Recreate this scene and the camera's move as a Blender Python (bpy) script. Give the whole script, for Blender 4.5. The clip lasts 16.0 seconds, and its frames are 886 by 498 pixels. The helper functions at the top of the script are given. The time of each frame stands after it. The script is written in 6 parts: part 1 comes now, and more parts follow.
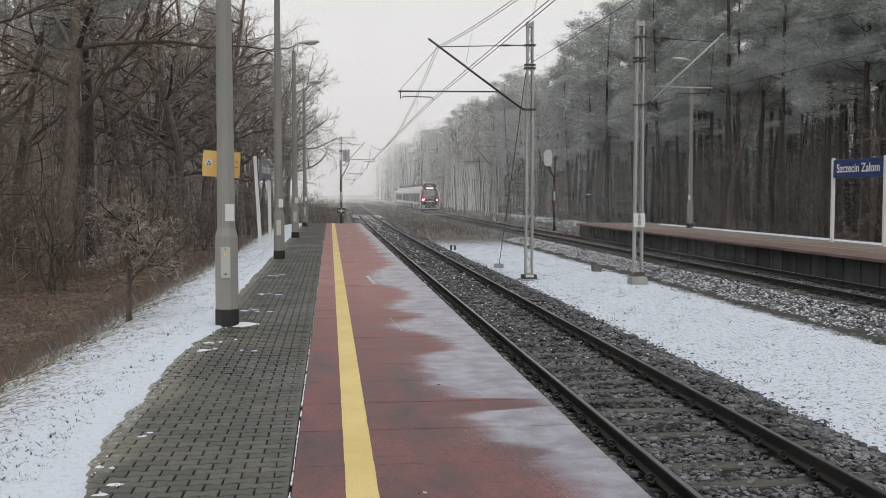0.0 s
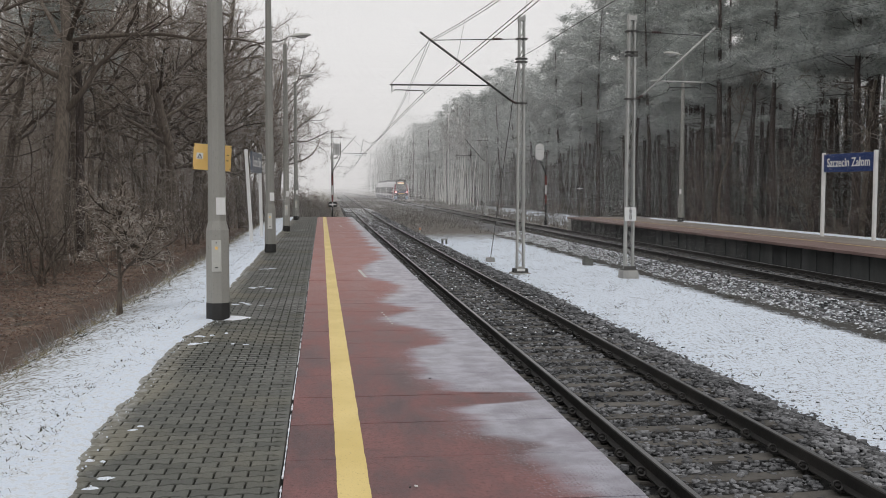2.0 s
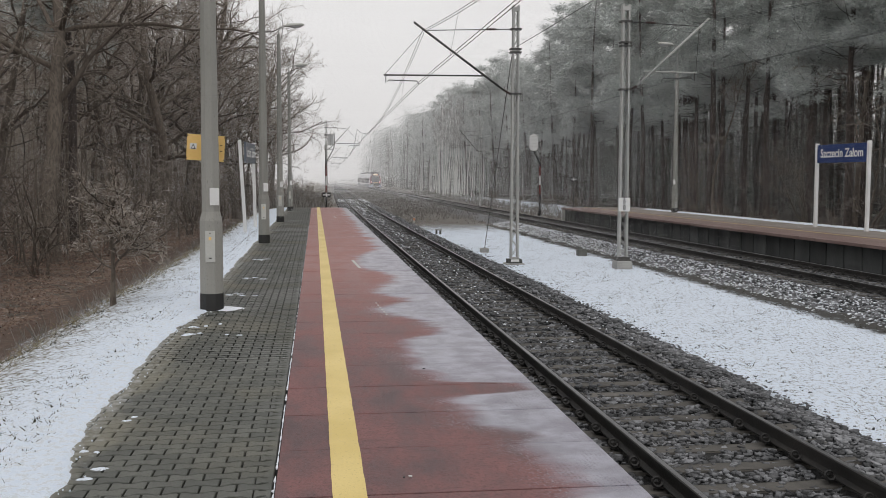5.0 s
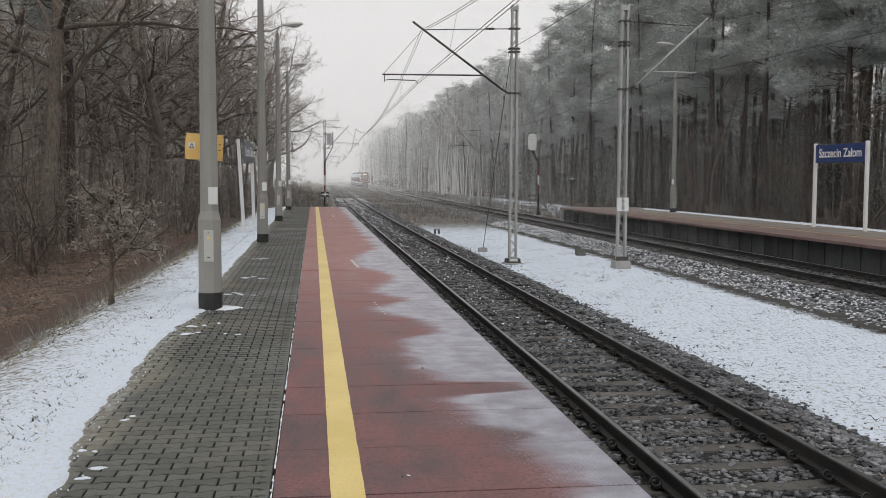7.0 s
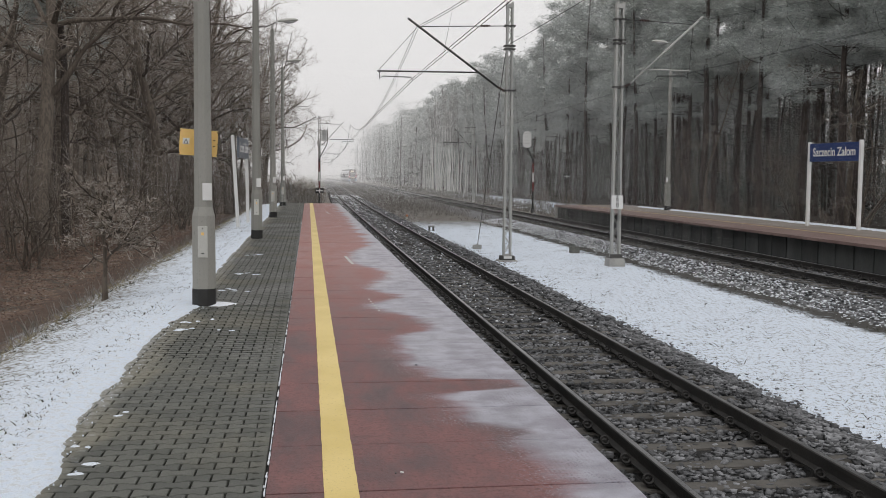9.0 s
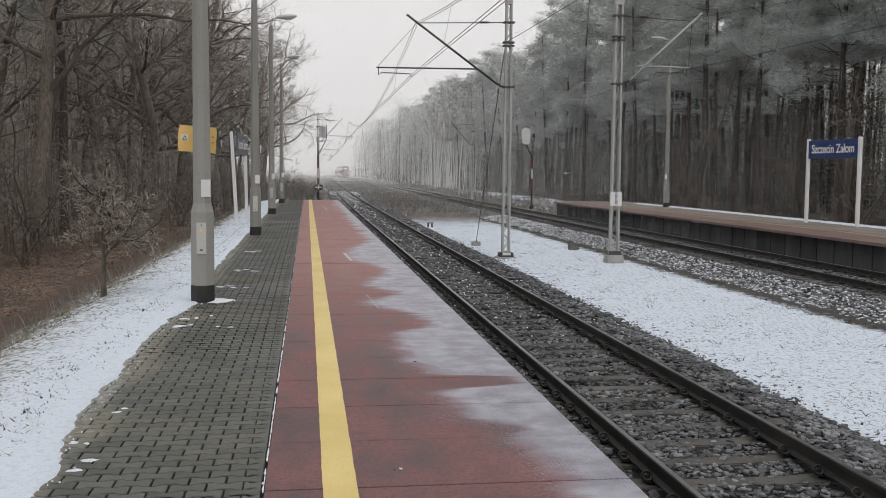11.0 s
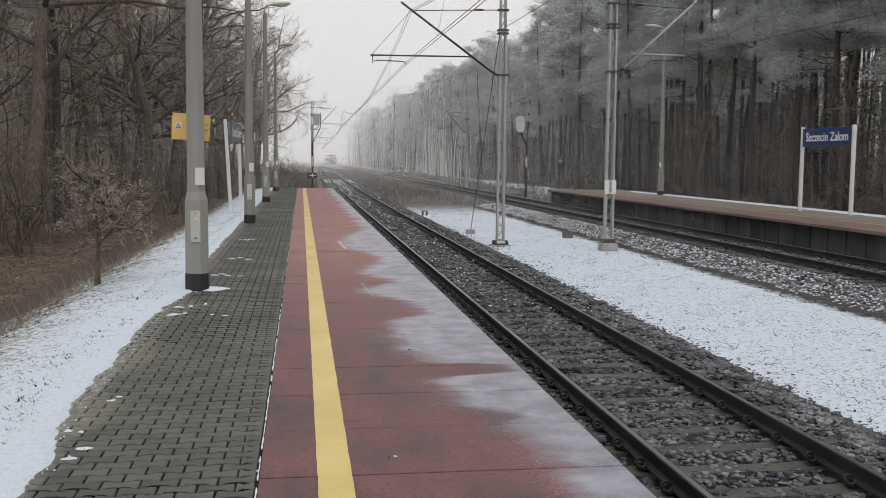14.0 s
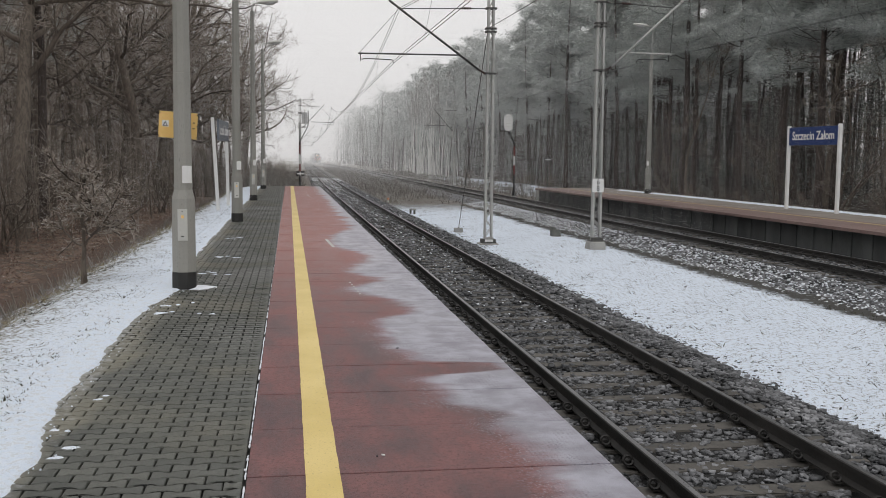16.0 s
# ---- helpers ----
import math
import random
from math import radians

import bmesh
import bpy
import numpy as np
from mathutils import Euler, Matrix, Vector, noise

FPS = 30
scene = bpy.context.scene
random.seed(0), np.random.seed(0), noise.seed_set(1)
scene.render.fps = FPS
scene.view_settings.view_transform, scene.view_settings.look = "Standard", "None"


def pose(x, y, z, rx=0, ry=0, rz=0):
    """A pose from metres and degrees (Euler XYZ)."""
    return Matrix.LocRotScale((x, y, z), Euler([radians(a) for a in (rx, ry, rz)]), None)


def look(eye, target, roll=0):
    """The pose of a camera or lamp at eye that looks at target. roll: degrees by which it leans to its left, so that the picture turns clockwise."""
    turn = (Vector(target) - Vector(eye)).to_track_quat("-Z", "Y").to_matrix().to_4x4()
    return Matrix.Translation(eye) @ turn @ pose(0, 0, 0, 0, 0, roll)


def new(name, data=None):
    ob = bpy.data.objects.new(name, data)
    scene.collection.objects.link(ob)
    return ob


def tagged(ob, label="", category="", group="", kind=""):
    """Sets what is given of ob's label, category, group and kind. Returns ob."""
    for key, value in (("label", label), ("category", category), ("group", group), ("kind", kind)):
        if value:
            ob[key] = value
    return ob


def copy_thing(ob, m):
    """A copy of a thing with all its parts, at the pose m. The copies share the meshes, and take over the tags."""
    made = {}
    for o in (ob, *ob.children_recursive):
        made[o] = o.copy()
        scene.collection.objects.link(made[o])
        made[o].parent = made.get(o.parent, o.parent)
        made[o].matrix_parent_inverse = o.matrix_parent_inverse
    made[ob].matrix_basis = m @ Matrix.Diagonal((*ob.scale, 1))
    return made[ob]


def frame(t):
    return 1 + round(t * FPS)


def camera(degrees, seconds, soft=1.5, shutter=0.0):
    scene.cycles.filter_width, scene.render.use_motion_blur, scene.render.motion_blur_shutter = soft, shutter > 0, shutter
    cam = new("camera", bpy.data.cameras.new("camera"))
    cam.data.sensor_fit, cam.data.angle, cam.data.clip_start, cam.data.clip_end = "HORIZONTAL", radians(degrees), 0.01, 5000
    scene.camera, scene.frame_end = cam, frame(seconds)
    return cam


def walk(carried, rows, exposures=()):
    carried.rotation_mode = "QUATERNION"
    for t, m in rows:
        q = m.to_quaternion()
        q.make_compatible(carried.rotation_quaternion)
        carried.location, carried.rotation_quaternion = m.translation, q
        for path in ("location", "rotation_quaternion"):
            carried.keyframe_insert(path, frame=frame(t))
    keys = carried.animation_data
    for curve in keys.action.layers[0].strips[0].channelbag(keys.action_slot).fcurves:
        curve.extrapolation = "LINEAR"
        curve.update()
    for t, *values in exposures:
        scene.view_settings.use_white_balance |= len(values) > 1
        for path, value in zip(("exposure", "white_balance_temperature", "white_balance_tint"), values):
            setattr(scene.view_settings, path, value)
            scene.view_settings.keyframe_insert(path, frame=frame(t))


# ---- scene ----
EYE = (0.0, 0.0, 1.82)
cam = camera(48.3, 16.0, soft=0.5)
PATH = [
    (0, EYE, (1.132, 9.920, 1.267), -0.00),
    (0.5, EYE, (1.157, 9.917, 1.267), 0.02),
    (1, EYE, (1.183, 9.913, 1.250), 0.05),
    (1.5, EYE, (1.228, 9.907, 1.234), 0.13),
    (2, EYE, (1.218, 9.906, 1.204), 0.10),
    (2.5, EYE, (1.208, 9.906, 1.183), 0.07),
    (3, EYE, (1.199, 9.906, 1.161), 0.06),
    (3.5, EYE, (1.214, 9.904, 1.153), 0.06),
    (4, EYE, (1.245, 9.899, 1.136), 0.04),
    (6.5, EYE, (1.294, 9.890, 1.097), 0.18),
    (7, EYE, (1.292, 9.890, 1.104), 0.19),
    (7.5, EYE, (1.295, 9.891, 1.112), 0.25),
    (8, EYE, (1.289, 9.892, 1.118), 0.29),
    (8.5, EYE, (1.326, 9.885, 1.094), 0.36),
    (9, EYE, (1.349, 9.880, 1.074), 0.46),
    (11.5, EYE, (1.370, 9.874, 1.029), 0.52),
    (12, EYE, (1.407, 9.867, 1.011), 0.54),
    (12.5, EYE, (1.408, 9.865, 0.987), 0.55),
    (13, EYE, (1.406, 9.864, 0.969), 0.62),
    (13.5, EYE, (1.415, 9.860, 0.941), 0.54),
    (14, EYE, (1.416, 9.858, 0.921), 0.51),
    (14.5, EYE, (1.456, 9.850, 0.894), 0.53),
    (15, EYE, (1.492, 9.844, 0.882), 0.57),
    (15.5, EYE, (1.519, 9.840, 0.889), 0.56),
    (16, EYE, (1.537, 9.839, 0.906), 0.56),
]
walk(cam, [(t, look(eye, target, roll)) for t, eye, target, roll in PATH])

# ---- world and sun: thick winter overcast ----
world = bpy.data.worlds.new("overcast")
scene.world = world
world.use_nodes = True
wn, wl = world.node_tree.nodes, world.node_tree.links
sky = wn.new("ShaderNodeTexSky")
sky.sky_type, sky.sun_disc = "NISHITA", False
sky.sun_elevation, sky.sun_rotation = radians(24), radians(200)
sky.dust_density, sky.air_density = 6.0, 2.0
grey = wn.new("ShaderNodeHueSaturation")
grey.inputs["Saturation"].default_value = 0.08
cloud = wn.new("ShaderNodeMix")
cloud.data_type = "RGBA"
cloud.inputs["Factor"].default_value = 0.88
cloud.inputs["B"].default_value = (7.0, 6.9, 6.95, 1)
wl.new(sky.outputs["Color"], grey.inputs["Color"])
wl.new(grey.outputs["Color"], cloud.inputs["A"])
wl.new(cloud.outputs["Result"], wn["Background"].inputs["Color"])
wn["Background"].inputs["Strength"].default_value = 0.115
sun = new("sun", bpy.data.lights.new("sun", "SUN"))
sun.data.energy, sun.data.angle, sun.data.color = 0.5, radians(40), (1.0, 0.98, 0.95)
sun.matrix_world = look((0, 0, 30), (-8, 12, 0))
scene.view_settings.exposure = 0.0


# ---- materials ----
def nodes_of(name):
    m = bpy.data.materials.new(name)
    m.use_nodes = True
    nt = m.node_tree
    b = nt.nodes["Principled BSDF"]
    return m, nt, b


def link(nt, a, b):
    nt.links.new(a, b)


def noise_node(nt, scale, detail=4.0, rough=0.6, vec=None):
    n = nt.nodes.new("ShaderNodeTexNoise")
    n.inputs["Scale"].default_value, n.inputs["Detail"].default_value, n.inputs["Roughness"].default_value = scale, detail, rough
    if vec is not None:
        link(nt, vec, n.inputs["Vector"])
    return n.outputs["Fac"]


def position(nt):
    return nt.nodes.new("ShaderNodeNewGeometry").outputs["Position"]


def stretched(nt, vec, sx, sy, sz):
    n = nt.nodes.new("ShaderNodeVectorMath")
    n.operation = "MULTIPLY"
    link(nt, vec, n.inputs[0])
    n.inputs[1].default_value = (sx, sy, sz)
    return n.outputs["Vector"]


def ramp(nt, fac, lo, hi, a=0.0, b=1.0):
    n = nt.nodes.new("ShaderNodeMapRange")
    n.interpolation_type = "SMOOTHSTEP"
    link(nt, fac, n.inputs["Value"])
    for key, value in (("From Min", lo), ("From Max", hi), ("To Min", a), ("To Max", b)):
        n.inputs[key].default_value = value
    return n.outputs["Result"]


def calc(nt, op, a, b=0.0, c=0.0):
    n = nt.nodes.new("ShaderNodeMath")
    n.operation = op
    for i, v in enumerate((a, b, c)):
        if isinstance(v, (int, float)):
            n.inputs[i].default_value = v
        else:
            link(nt, v, n.inputs[i])
    return n.outputs["Value"]


def blend(nt, fac, a, b):
    n = nt.nodes.new("ShaderNodeMix")
    n.data_type = "RGBA"
    for key, v in (("Factor", fac), ("A", a), ("B", b)):
        if isinstance(v, (int, float)):
            n.inputs[key].default_value = v
        elif isinstance(v, tuple):
            n.inputs[key].default_value = (*v, 1)
        else:
            link(nt, v, n.inputs[key])
    return n.outputs["Result"]


def bump(nt, b, fac, strength, distance):
    n = nt.nodes.new("ShaderNodeBump")
    n.inputs["Strength"].default_value, n.inputs["Distance"].default_value = strength, distance
    link(nt, fac, n.inputs["Height"])
    link(nt, n.outputs["Normal"], b.inputs["Normal"])


def ramp_linear_to(nt, fac, a, b):
    n = nt.nodes.new("ShaderNodeMapRange")
    link(nt, fac, n.inputs["Value"])
    n.inputs["To Min"].default_value, n.inputs["To Max"].default_value = a, b
    return n.outputs["Result"]


def surf(name, c1, c2, big=0.6, fine=25.0, rough=(0.6, 0.85), relief=0.3, depth=0.01, metal=0.0, c3=None, rand="", stretch=(1, 1, 1)):
    """A plain weathered surface: two tones at two scales, roughness that varies, fine relief."""
    m, nt, b = nodes_of(name)
    p = stretched(nt, position(nt), *stretch)
    n1, n2 = noise_node(nt, big, 3, vec=p), noise_node(nt, fine, 5, 0.7, vec=p)
    mixed = calc(nt, "ADD", calc(nt, "MULTIPLY", n1, 0.55), calc(nt, "MULTIPLY", n2, 0.45))
    col = blend(nt, ramp(nt, mixed, 0.38, 0.62), c1, c2)
    if c3:
        col = blend(nt, ramp(nt, n2, 0.56, 0.68), col, c3)
    if rand:
        r = nt.nodes.new("ShaderNodeObjectInfo").outputs["Random"] if rand == "object" else nt.nodes.new("ShaderNodeNewGeometry").outputs["Random Per Island"]
        hs = nt.nodes.new("ShaderNodeHueSaturation")
        link(nt, col, hs.inputs["Color"])
        link(nt, ramp_linear_to(nt, r, 0.3 if rand == "island" else 0.72, 1.85 if rand == "island" else 1.28), hs.inputs["Value"])
        col = hs.outputs["Color"]
    link(nt, col, b.inputs["Base Color"])
    link(nt, ramp(nt, n2, 0.3, 0.7, *rough), b.inputs["Roughness"])
    b.inputs["Metallic"].default_value = metal
    if relief:
        bump(nt, b, n2, relief, depth)
    return m


def frosted(name, c1, c2, frost, lo, hi, rough=0.85, rand=True, translucent=0.0, furrow=False):
    """Bark, twigs, needles and stems with rime on what faces the sky."""
    m, nt, b = nodes_of(name)
    g = nt.nodes.new("ShaderNodeNewGeometry")
    n1 = noise_node(nt, 1.1, 3, vec=g.outputs["Position"])
    col = blend(nt, ramp(nt, calc(nt, "ADD", calc(nt, "MULTIPLY", g.outputs["Random Per Island"], 0.5 if rand else 0.0), calc(nt, "MULTIPLY", n1, 0.5 if rand else 1.0)), 0.25, 0.7), c1, c2)
    sep = nt.nodes.new("ShaderNodeSeparateXYZ")
    link(nt, g.outputs["Normal"], sep.inputs[0])
    up = calc(nt, "ADD", calc(nt, "ABSOLUTE", sep.outputs["Z"]) if translucent else sep.outputs["Z"], calc(nt, "MULTIPLY", n1, 0.6))
    col = blend(nt, ramp(nt, up, lo, hi, 0.0, 0.8), col, frost)
    if furrow:
        ridges = noise_node(nt, 16, 5, 0.7, stretched(nt, g.outputs["Position"], 1, 1, 0.25))
        col = blend(nt, ramp(nt, ridges, 0.40, 0.56, 0.45, 0.0), col, tuple(v * 0.35 for v in c1))
        bump(nt, b, ridges, 0.9, 0.05)
    link(nt, col, b.inputs["Base Color"])
    b.inputs["Roughness"].default_value = rough
    b.inputs["Specular IOR Level"].default_value = 0.2
    return m


def plain(name, c, rough=0.5, metal=0.0):
    return surf(name, tuple(v * 0.92 for v in c), tuple(min(1, v * 1.06) for v in c), 1.5, 40, (rough, min(1, rough + 0.15)), 0.08, 0.004, metal)


def glow(name, c, strength):
    m, nt, b = nodes_of(name)
    b.inputs["Base Color"].default_value = (*c, 1)
    b.inputs["Emission Color"].default_value = (*c, 1)
    b.inputs["Emission Strength"].default_value = strength
    return m


def slab_material():
    """Red resin slabs with darker damp patches and a film of ice toward the platform edge."""
    m, nt, b = nodes_of("red_slab")
    p = position(nt)
    sep = nt.nodes.new("ShaderNodeSeparateXYZ")
    link(nt, p, sep.inputs[0])
    x, y = sep.outputs["X"], sep.outputs["Y"]
    fine = noise_node(nt, 160, 3, 0.7, p)
    grit = noise_node(nt, 28, 5, 0.7, p)
    damp = noise_node(nt, 1.0, 6, 0.65, stretched(nt, p, 2.2, 0.8, 1))
    col = blend(nt, ramp(nt, damp, 0.30, 0.66), (0.088, 0.050, 0.053), (0.238, 0.108, 0.104))
    # paling with distance, as haze gives, put into the slab colour
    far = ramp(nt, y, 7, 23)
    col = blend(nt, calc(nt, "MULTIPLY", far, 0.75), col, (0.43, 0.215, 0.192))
    col = blend(nt, ramp(nt, grit, 0.48, 0.70, 0, 0.55), col, (0.055, 0.034, 0.035))
    pits = noise_node(nt, 62, 3, 0.75, stretched(nt, p, 1.0, 0.6, 1))
    scuff = noise_node(nt, 3.0, 6, 0.75, stretched(nt, p, 0.5, 2.2, 1))
    col = blend(nt, ramp(nt, scuff, 0.55, 0.72, 0, 0.5), col, (0.050, 0.034, 0.036))
    col = blend(nt, ramp(nt, pits, 0.54, 0.66, 0, 0.6), col, (0.045, 0.028, 0.030))
    # how far the ice reaches inward, along the platform from 5 m to 25 m
    curve = nt.nodes.new("ShaderNodeFloatCurve")
    link(nt, ramp_linear(nt, y, 5, 25), curve.inputs["Value"])
    reach = [(6.05, 1.44), (6.42, 1.40), (6.83, 1.47), (7.14, 1.10), (7.66, 1.12), (8.04, 1.05), (8.28, 1.75), (8.5, 1.75), (8.65, 1.15), (8.95, 1.05), (9.9, 0.88),
             (10.8, 0.9), (11.75, 1.38), (12.4, 1.32), (13.8, 0.80), (14.7, 1.27), (15.7, 0.9), (18.1, 1.35), (20.8, 0.85), (25, 1.4)]
    pts = curve.mapping.curves[0].points
    pts[0].location, pts[1].location = (0, 0.72), (1, 0.7)
    for yy, xx in reach[:-1]:
        pts.new((yy - 5) / 20, xx / 2)
    curve.mapping.update()
    beyond = calc(nt, "MULTIPLY", ramp(nt, y, 24, 27), calc(nt, "SUBTRACT", noise_node(nt, 0.9, 3, 0.6, stretched(nt, p, 0.1, 0.9, 0)), 0.42))
    lobes = noise_node(nt, 1.0, 5, 0.6, stretched(nt, p, 1.6, 3.0, 1))
    edge = calc(nt, "ADD", calc(nt, "MULTIPLY", curve.outputs["Value"], 2.0), calc(nt, "MULTIPLY", beyond, 1.2))
    d = calc(nt, "SUBTRACT", x, edge)
    d = calc(nt, "ADD", d, calc(nt, "MULTIPLY", calc(nt, "SUBTRACT", lobes, 0.5), 0.55))
    ice = ramp(nt, d, -0.08, 0.24)
    specks = calc(nt, "MULTIPLY", ramp(nt, noise_node(nt, 45, 3, 0.8, p), 0.54, 0.62), ramp(nt, d, -0.30, 0.02))
    ice = calc(nt, "MAXIMUM", ice, calc(nt, "MULTIPLY", specks, 0.7))
    ice_col = blend(nt, ramp(nt, noise_node(nt, 3.5, 5, 0.6, p), 0.35, 0.7), (0.27, 0.265, 0.31), (0.43, 0.435, 0.50))
    # cast anti-slip dimples in staggered rows, filled unevenly by the ice
    dimple = nt.nodes.new("ShaderNodeTexVoronoi")
    dimple.inputs["Scale"].default_value, dimple.inputs["Randomness"].default_value = 1.0, 0.35
    link(nt, stretched(nt, p, 34, 46, 0), dimple.inputs["Vector"])
    hole = calc(nt, "MULTIPLY", ramp(nt, dimple.outputs["Distance"], 0.36, 0.16), ramp(nt, noise_node(nt, 2.2, 4, 0.6, p), 0.42, 0.62))
    ice_col = blend(nt, calc(nt, "MULTIPLY", calc(nt, "MULTIPLY", hole, ramp(nt, y, 12, 8)), 0.55), ice_col, (0.10, 0.075, 0.09))
    glint = calc(nt, "MULTIPLY", ramp(nt, noise_node(nt, 75, 2, 0.8, p), 0.64, 0.70), ramp(nt, noise_node(nt, 1.3, 4, 0.6, p), 0.46, 0.60))
    glint = calc(nt, "MULTIPLY", glint, calc(nt, "MULTIPLY", ramp(nt, d, -0.55, -0.05), ramp(nt, d, 0.35, 0.05)))
    col = blend(nt, calc(nt, "MULTIPLY", ice, 0.93), col, ice_col)
    col = blend(nt, calc(nt, "MULTIPLY", glint, 0.9), col, (0.74, 0.76, 0.80))
    link(nt, col, b.inputs["Base Color"])
    link(nt, calc(nt, "ADD", ramp(nt, damp, 0.38, 0.62, 0.56, 0.72), calc(nt, "MULTIPLY", ice, -0.22)), b.inputs["Roughness"])
    relief = calc(nt, "ADD", fine, calc(nt, "MULTIPLY", grit, 0.6))
    bump(nt, b, calc(nt, "SUBTRACT", relief, calc(nt, "MULTIPLY", hole, 0.8)), 0.6, 0.005)
    return m


def ramp_linear(nt, fac, lo, hi):
    n = nt.nodes.new("ShaderNodeMapRange")
    link(nt, fac, n.inputs["Value"])
    n.inputs["From Min"].default_value, n.inputs["From Max"].default_value = lo, hi
    return n.outputs["Result"]


def patchy_s(nt, n):
    return calc(nt, "MULTIPLY", calc(nt, "SUBTRACT", n, 0.5), 0.8)


def ground_material():
    """One sheet: thin snow on short grass, bare gravelly verges, leaf litter in the wood, a trodden path."""
    m, nt, b = nodes_of("winter_ground")
    p = position(nt)
    sep = nt.nodes.new("ShaderNodeSeparateXYZ")
    link(nt, p, sep.inputs[0])
    x, y = sep.outputs["X"], sep.outputs["Y"]
    n_big, n_mid = noise_node(nt, 0.35, 4, 0.6, p), noise_node(nt, 2.2, 5, 0.65, p)
    n_fine, n_grain = noise_node(nt, 14, 5, 0.7, p), noise_node(nt, 60, 4, 0.7, p)
    leaves = nt.nodes.new("ShaderNodeTexVoronoi")
    leaves.inputs["Scale"].default_value = 11
    link(nt, p, leaves.inputs["Vector"])
    litter = blend(nt, leaves.outputs["Color"], (0.105, 0.076, 0.060), (0.25, 0.178, 0.138))
    litter = blend(nt, ramp(nt, n_mid, 0.42, 0.62), litter, (0.095, 0.082, 0.066))
    litter = blend(nt, ramp(nt, n_fine, 0.57, 0.70, 0, 0.7), litter, (0.6, 0.6, 0.6))
    grass = blend(nt, n_fine, (0.15, 0.135, 0.105), (0.30, 0.275, 0.215))
    gravel = blend(nt, n_grain, (0.024, 0.023, 0.021), (0.125, 0.122, 0.114))
    snow = blend(nt, ramp(nt, n_fine, 0.3, 0.7), (0.70, 0.785, 0.90), (0.84, 0.90, 0.975))
    wob = calc(nt, "MULTIPLY", calc(nt, "SUBTRACT", n_mid, 0.5), 1.1)
    xw = calc(nt, "ADD", x, wob)
    # left of the platform: snow strip, then dry grass, then litter
    col = blend(nt, ramp(nt, xw, -4.4, -3.6), litter, grass)
    path = calc(nt, "MULTIPLY", ramp(nt, xw, -5.4, -5.1), ramp(nt, xw, -4.3, -4.55))
    col = blend(nt, calc(nt, "MULTIPLY", path, 0.8), col, (0.105, 0.075, 0.06))
    patchy = calc(nt, "MULTIPLY", calc(nt, "SUBTRACT", n_fine, 0.5), 5.0)
    strip = ramp(nt, calc(nt, "ADD", calc(nt, "ADD", xw, patchy), calc(nt, "MULTIPLY", y, 0.006)), -3.45, -2.45)
    thin = calc(nt, "MULTIPLY", strip, ramp(nt, calc(nt, "ADD", calc(nt, "MULTIPLY", n_fine, 0.6), calc(nt, "MULTIPLY", n_grain, 0.4)), 0.59, 0.51, 0.12, 1.0))
    specks = calc(nt, "ADD", calc(nt, "MULTIPLY", n_fine, 0.5), calc(nt, "MULTIPLY", n_grain, 0.5))
    thin = calc(nt, "MAXIMUM", thin, calc(nt, "MULTIPLY", ramp(nt, xw, -4.5, -4.1), ramp(nt, specks, 0.50, 0.55, 0, 0.8)))
    thin = calc(nt, "MULTIPLY", thin, ramp(nt, y, 68, 60))
    col = blend(nt, thin, col, snow)
    # right of the first track: gravel verge, snow field, then rough ground
    side = ramp(nt, x, 1.5, 2.0)
    verge = ramp(nt, xw, 5.0, 5.7)
    field = calc(nt, "MULTIPLY", verge, ramp(nt, calc(nt, "ADD", y, calc(nt, "MULTIPLY", n_mid, 14)), 66, 54))
    field = calc(nt, "MAXIMUM", field, calc(nt, "MULTIPLY", ramp(nt, xw, 16.3, 17.2), calc(nt, "MULTIPLY", ramp(nt, n_big, 0.36, 0.48), ramp(nt, y, 150, 110))))
    field = calc(nt, "MULTIPLY", field, calc(nt, "MAXIMUM", ramp(nt, calc(nt, "ADD", xw, patchy_s(nt, n_fine)), 9.95, 9.55), ramp(nt, x, 14, 15)))
    tufts = ramp(nt, calc(nt, "ADD", calc(nt, "MULTIPLY", n_fine, 0.6), calc(nt, "MULTIPLY", n_grain, 0.4)), 0.59, 0.515, 0.18, 1.0)
    rough_ground = blend(nt, ramp(nt, n_mid, 0.4, 0.6), (0.085, 0.072, 0.058), (0.17, 0.15, 0.125))
    rough_ground = blend(nt, ramp(nt, n_fine, 0.55, 0.66), rough_ground, (0.62, 0.64, 0.66))
    right = blend(nt, ramp(nt, calc(nt, "ADD", y, calc(nt, "MULTIPLY", n_mid, 14)), 54, 66), gravel, rough_ground)
    right = blend(nt, calc(nt, "MULTIPLY", field, tufts), right, snow)
    wood = ramp(nt, xw, 22.5, 24.5)
    # needle litter, its colour darkened further for shade under the canopy
    shaded_needle_litter = blend(nt, n_fine, (0.030, 0.026, 0.023), (0.092, 0.080, 0.068))
    right = blend(nt, wood, right, shaded_needle_litter)
    col = blend(nt, side, col, right)
    link(nt, col, b.inputs["Base Color"])
    b.inputs["Roughness"].default_value = 0.88
    b.inputs["Specular IOR Level"].default_value = 0.2
    bump(nt, b, calc(nt, "ADD", n_fine, calc(nt, "MULTIPLY", n_grain, 0.5)), 0.7, 0.04)
    return m


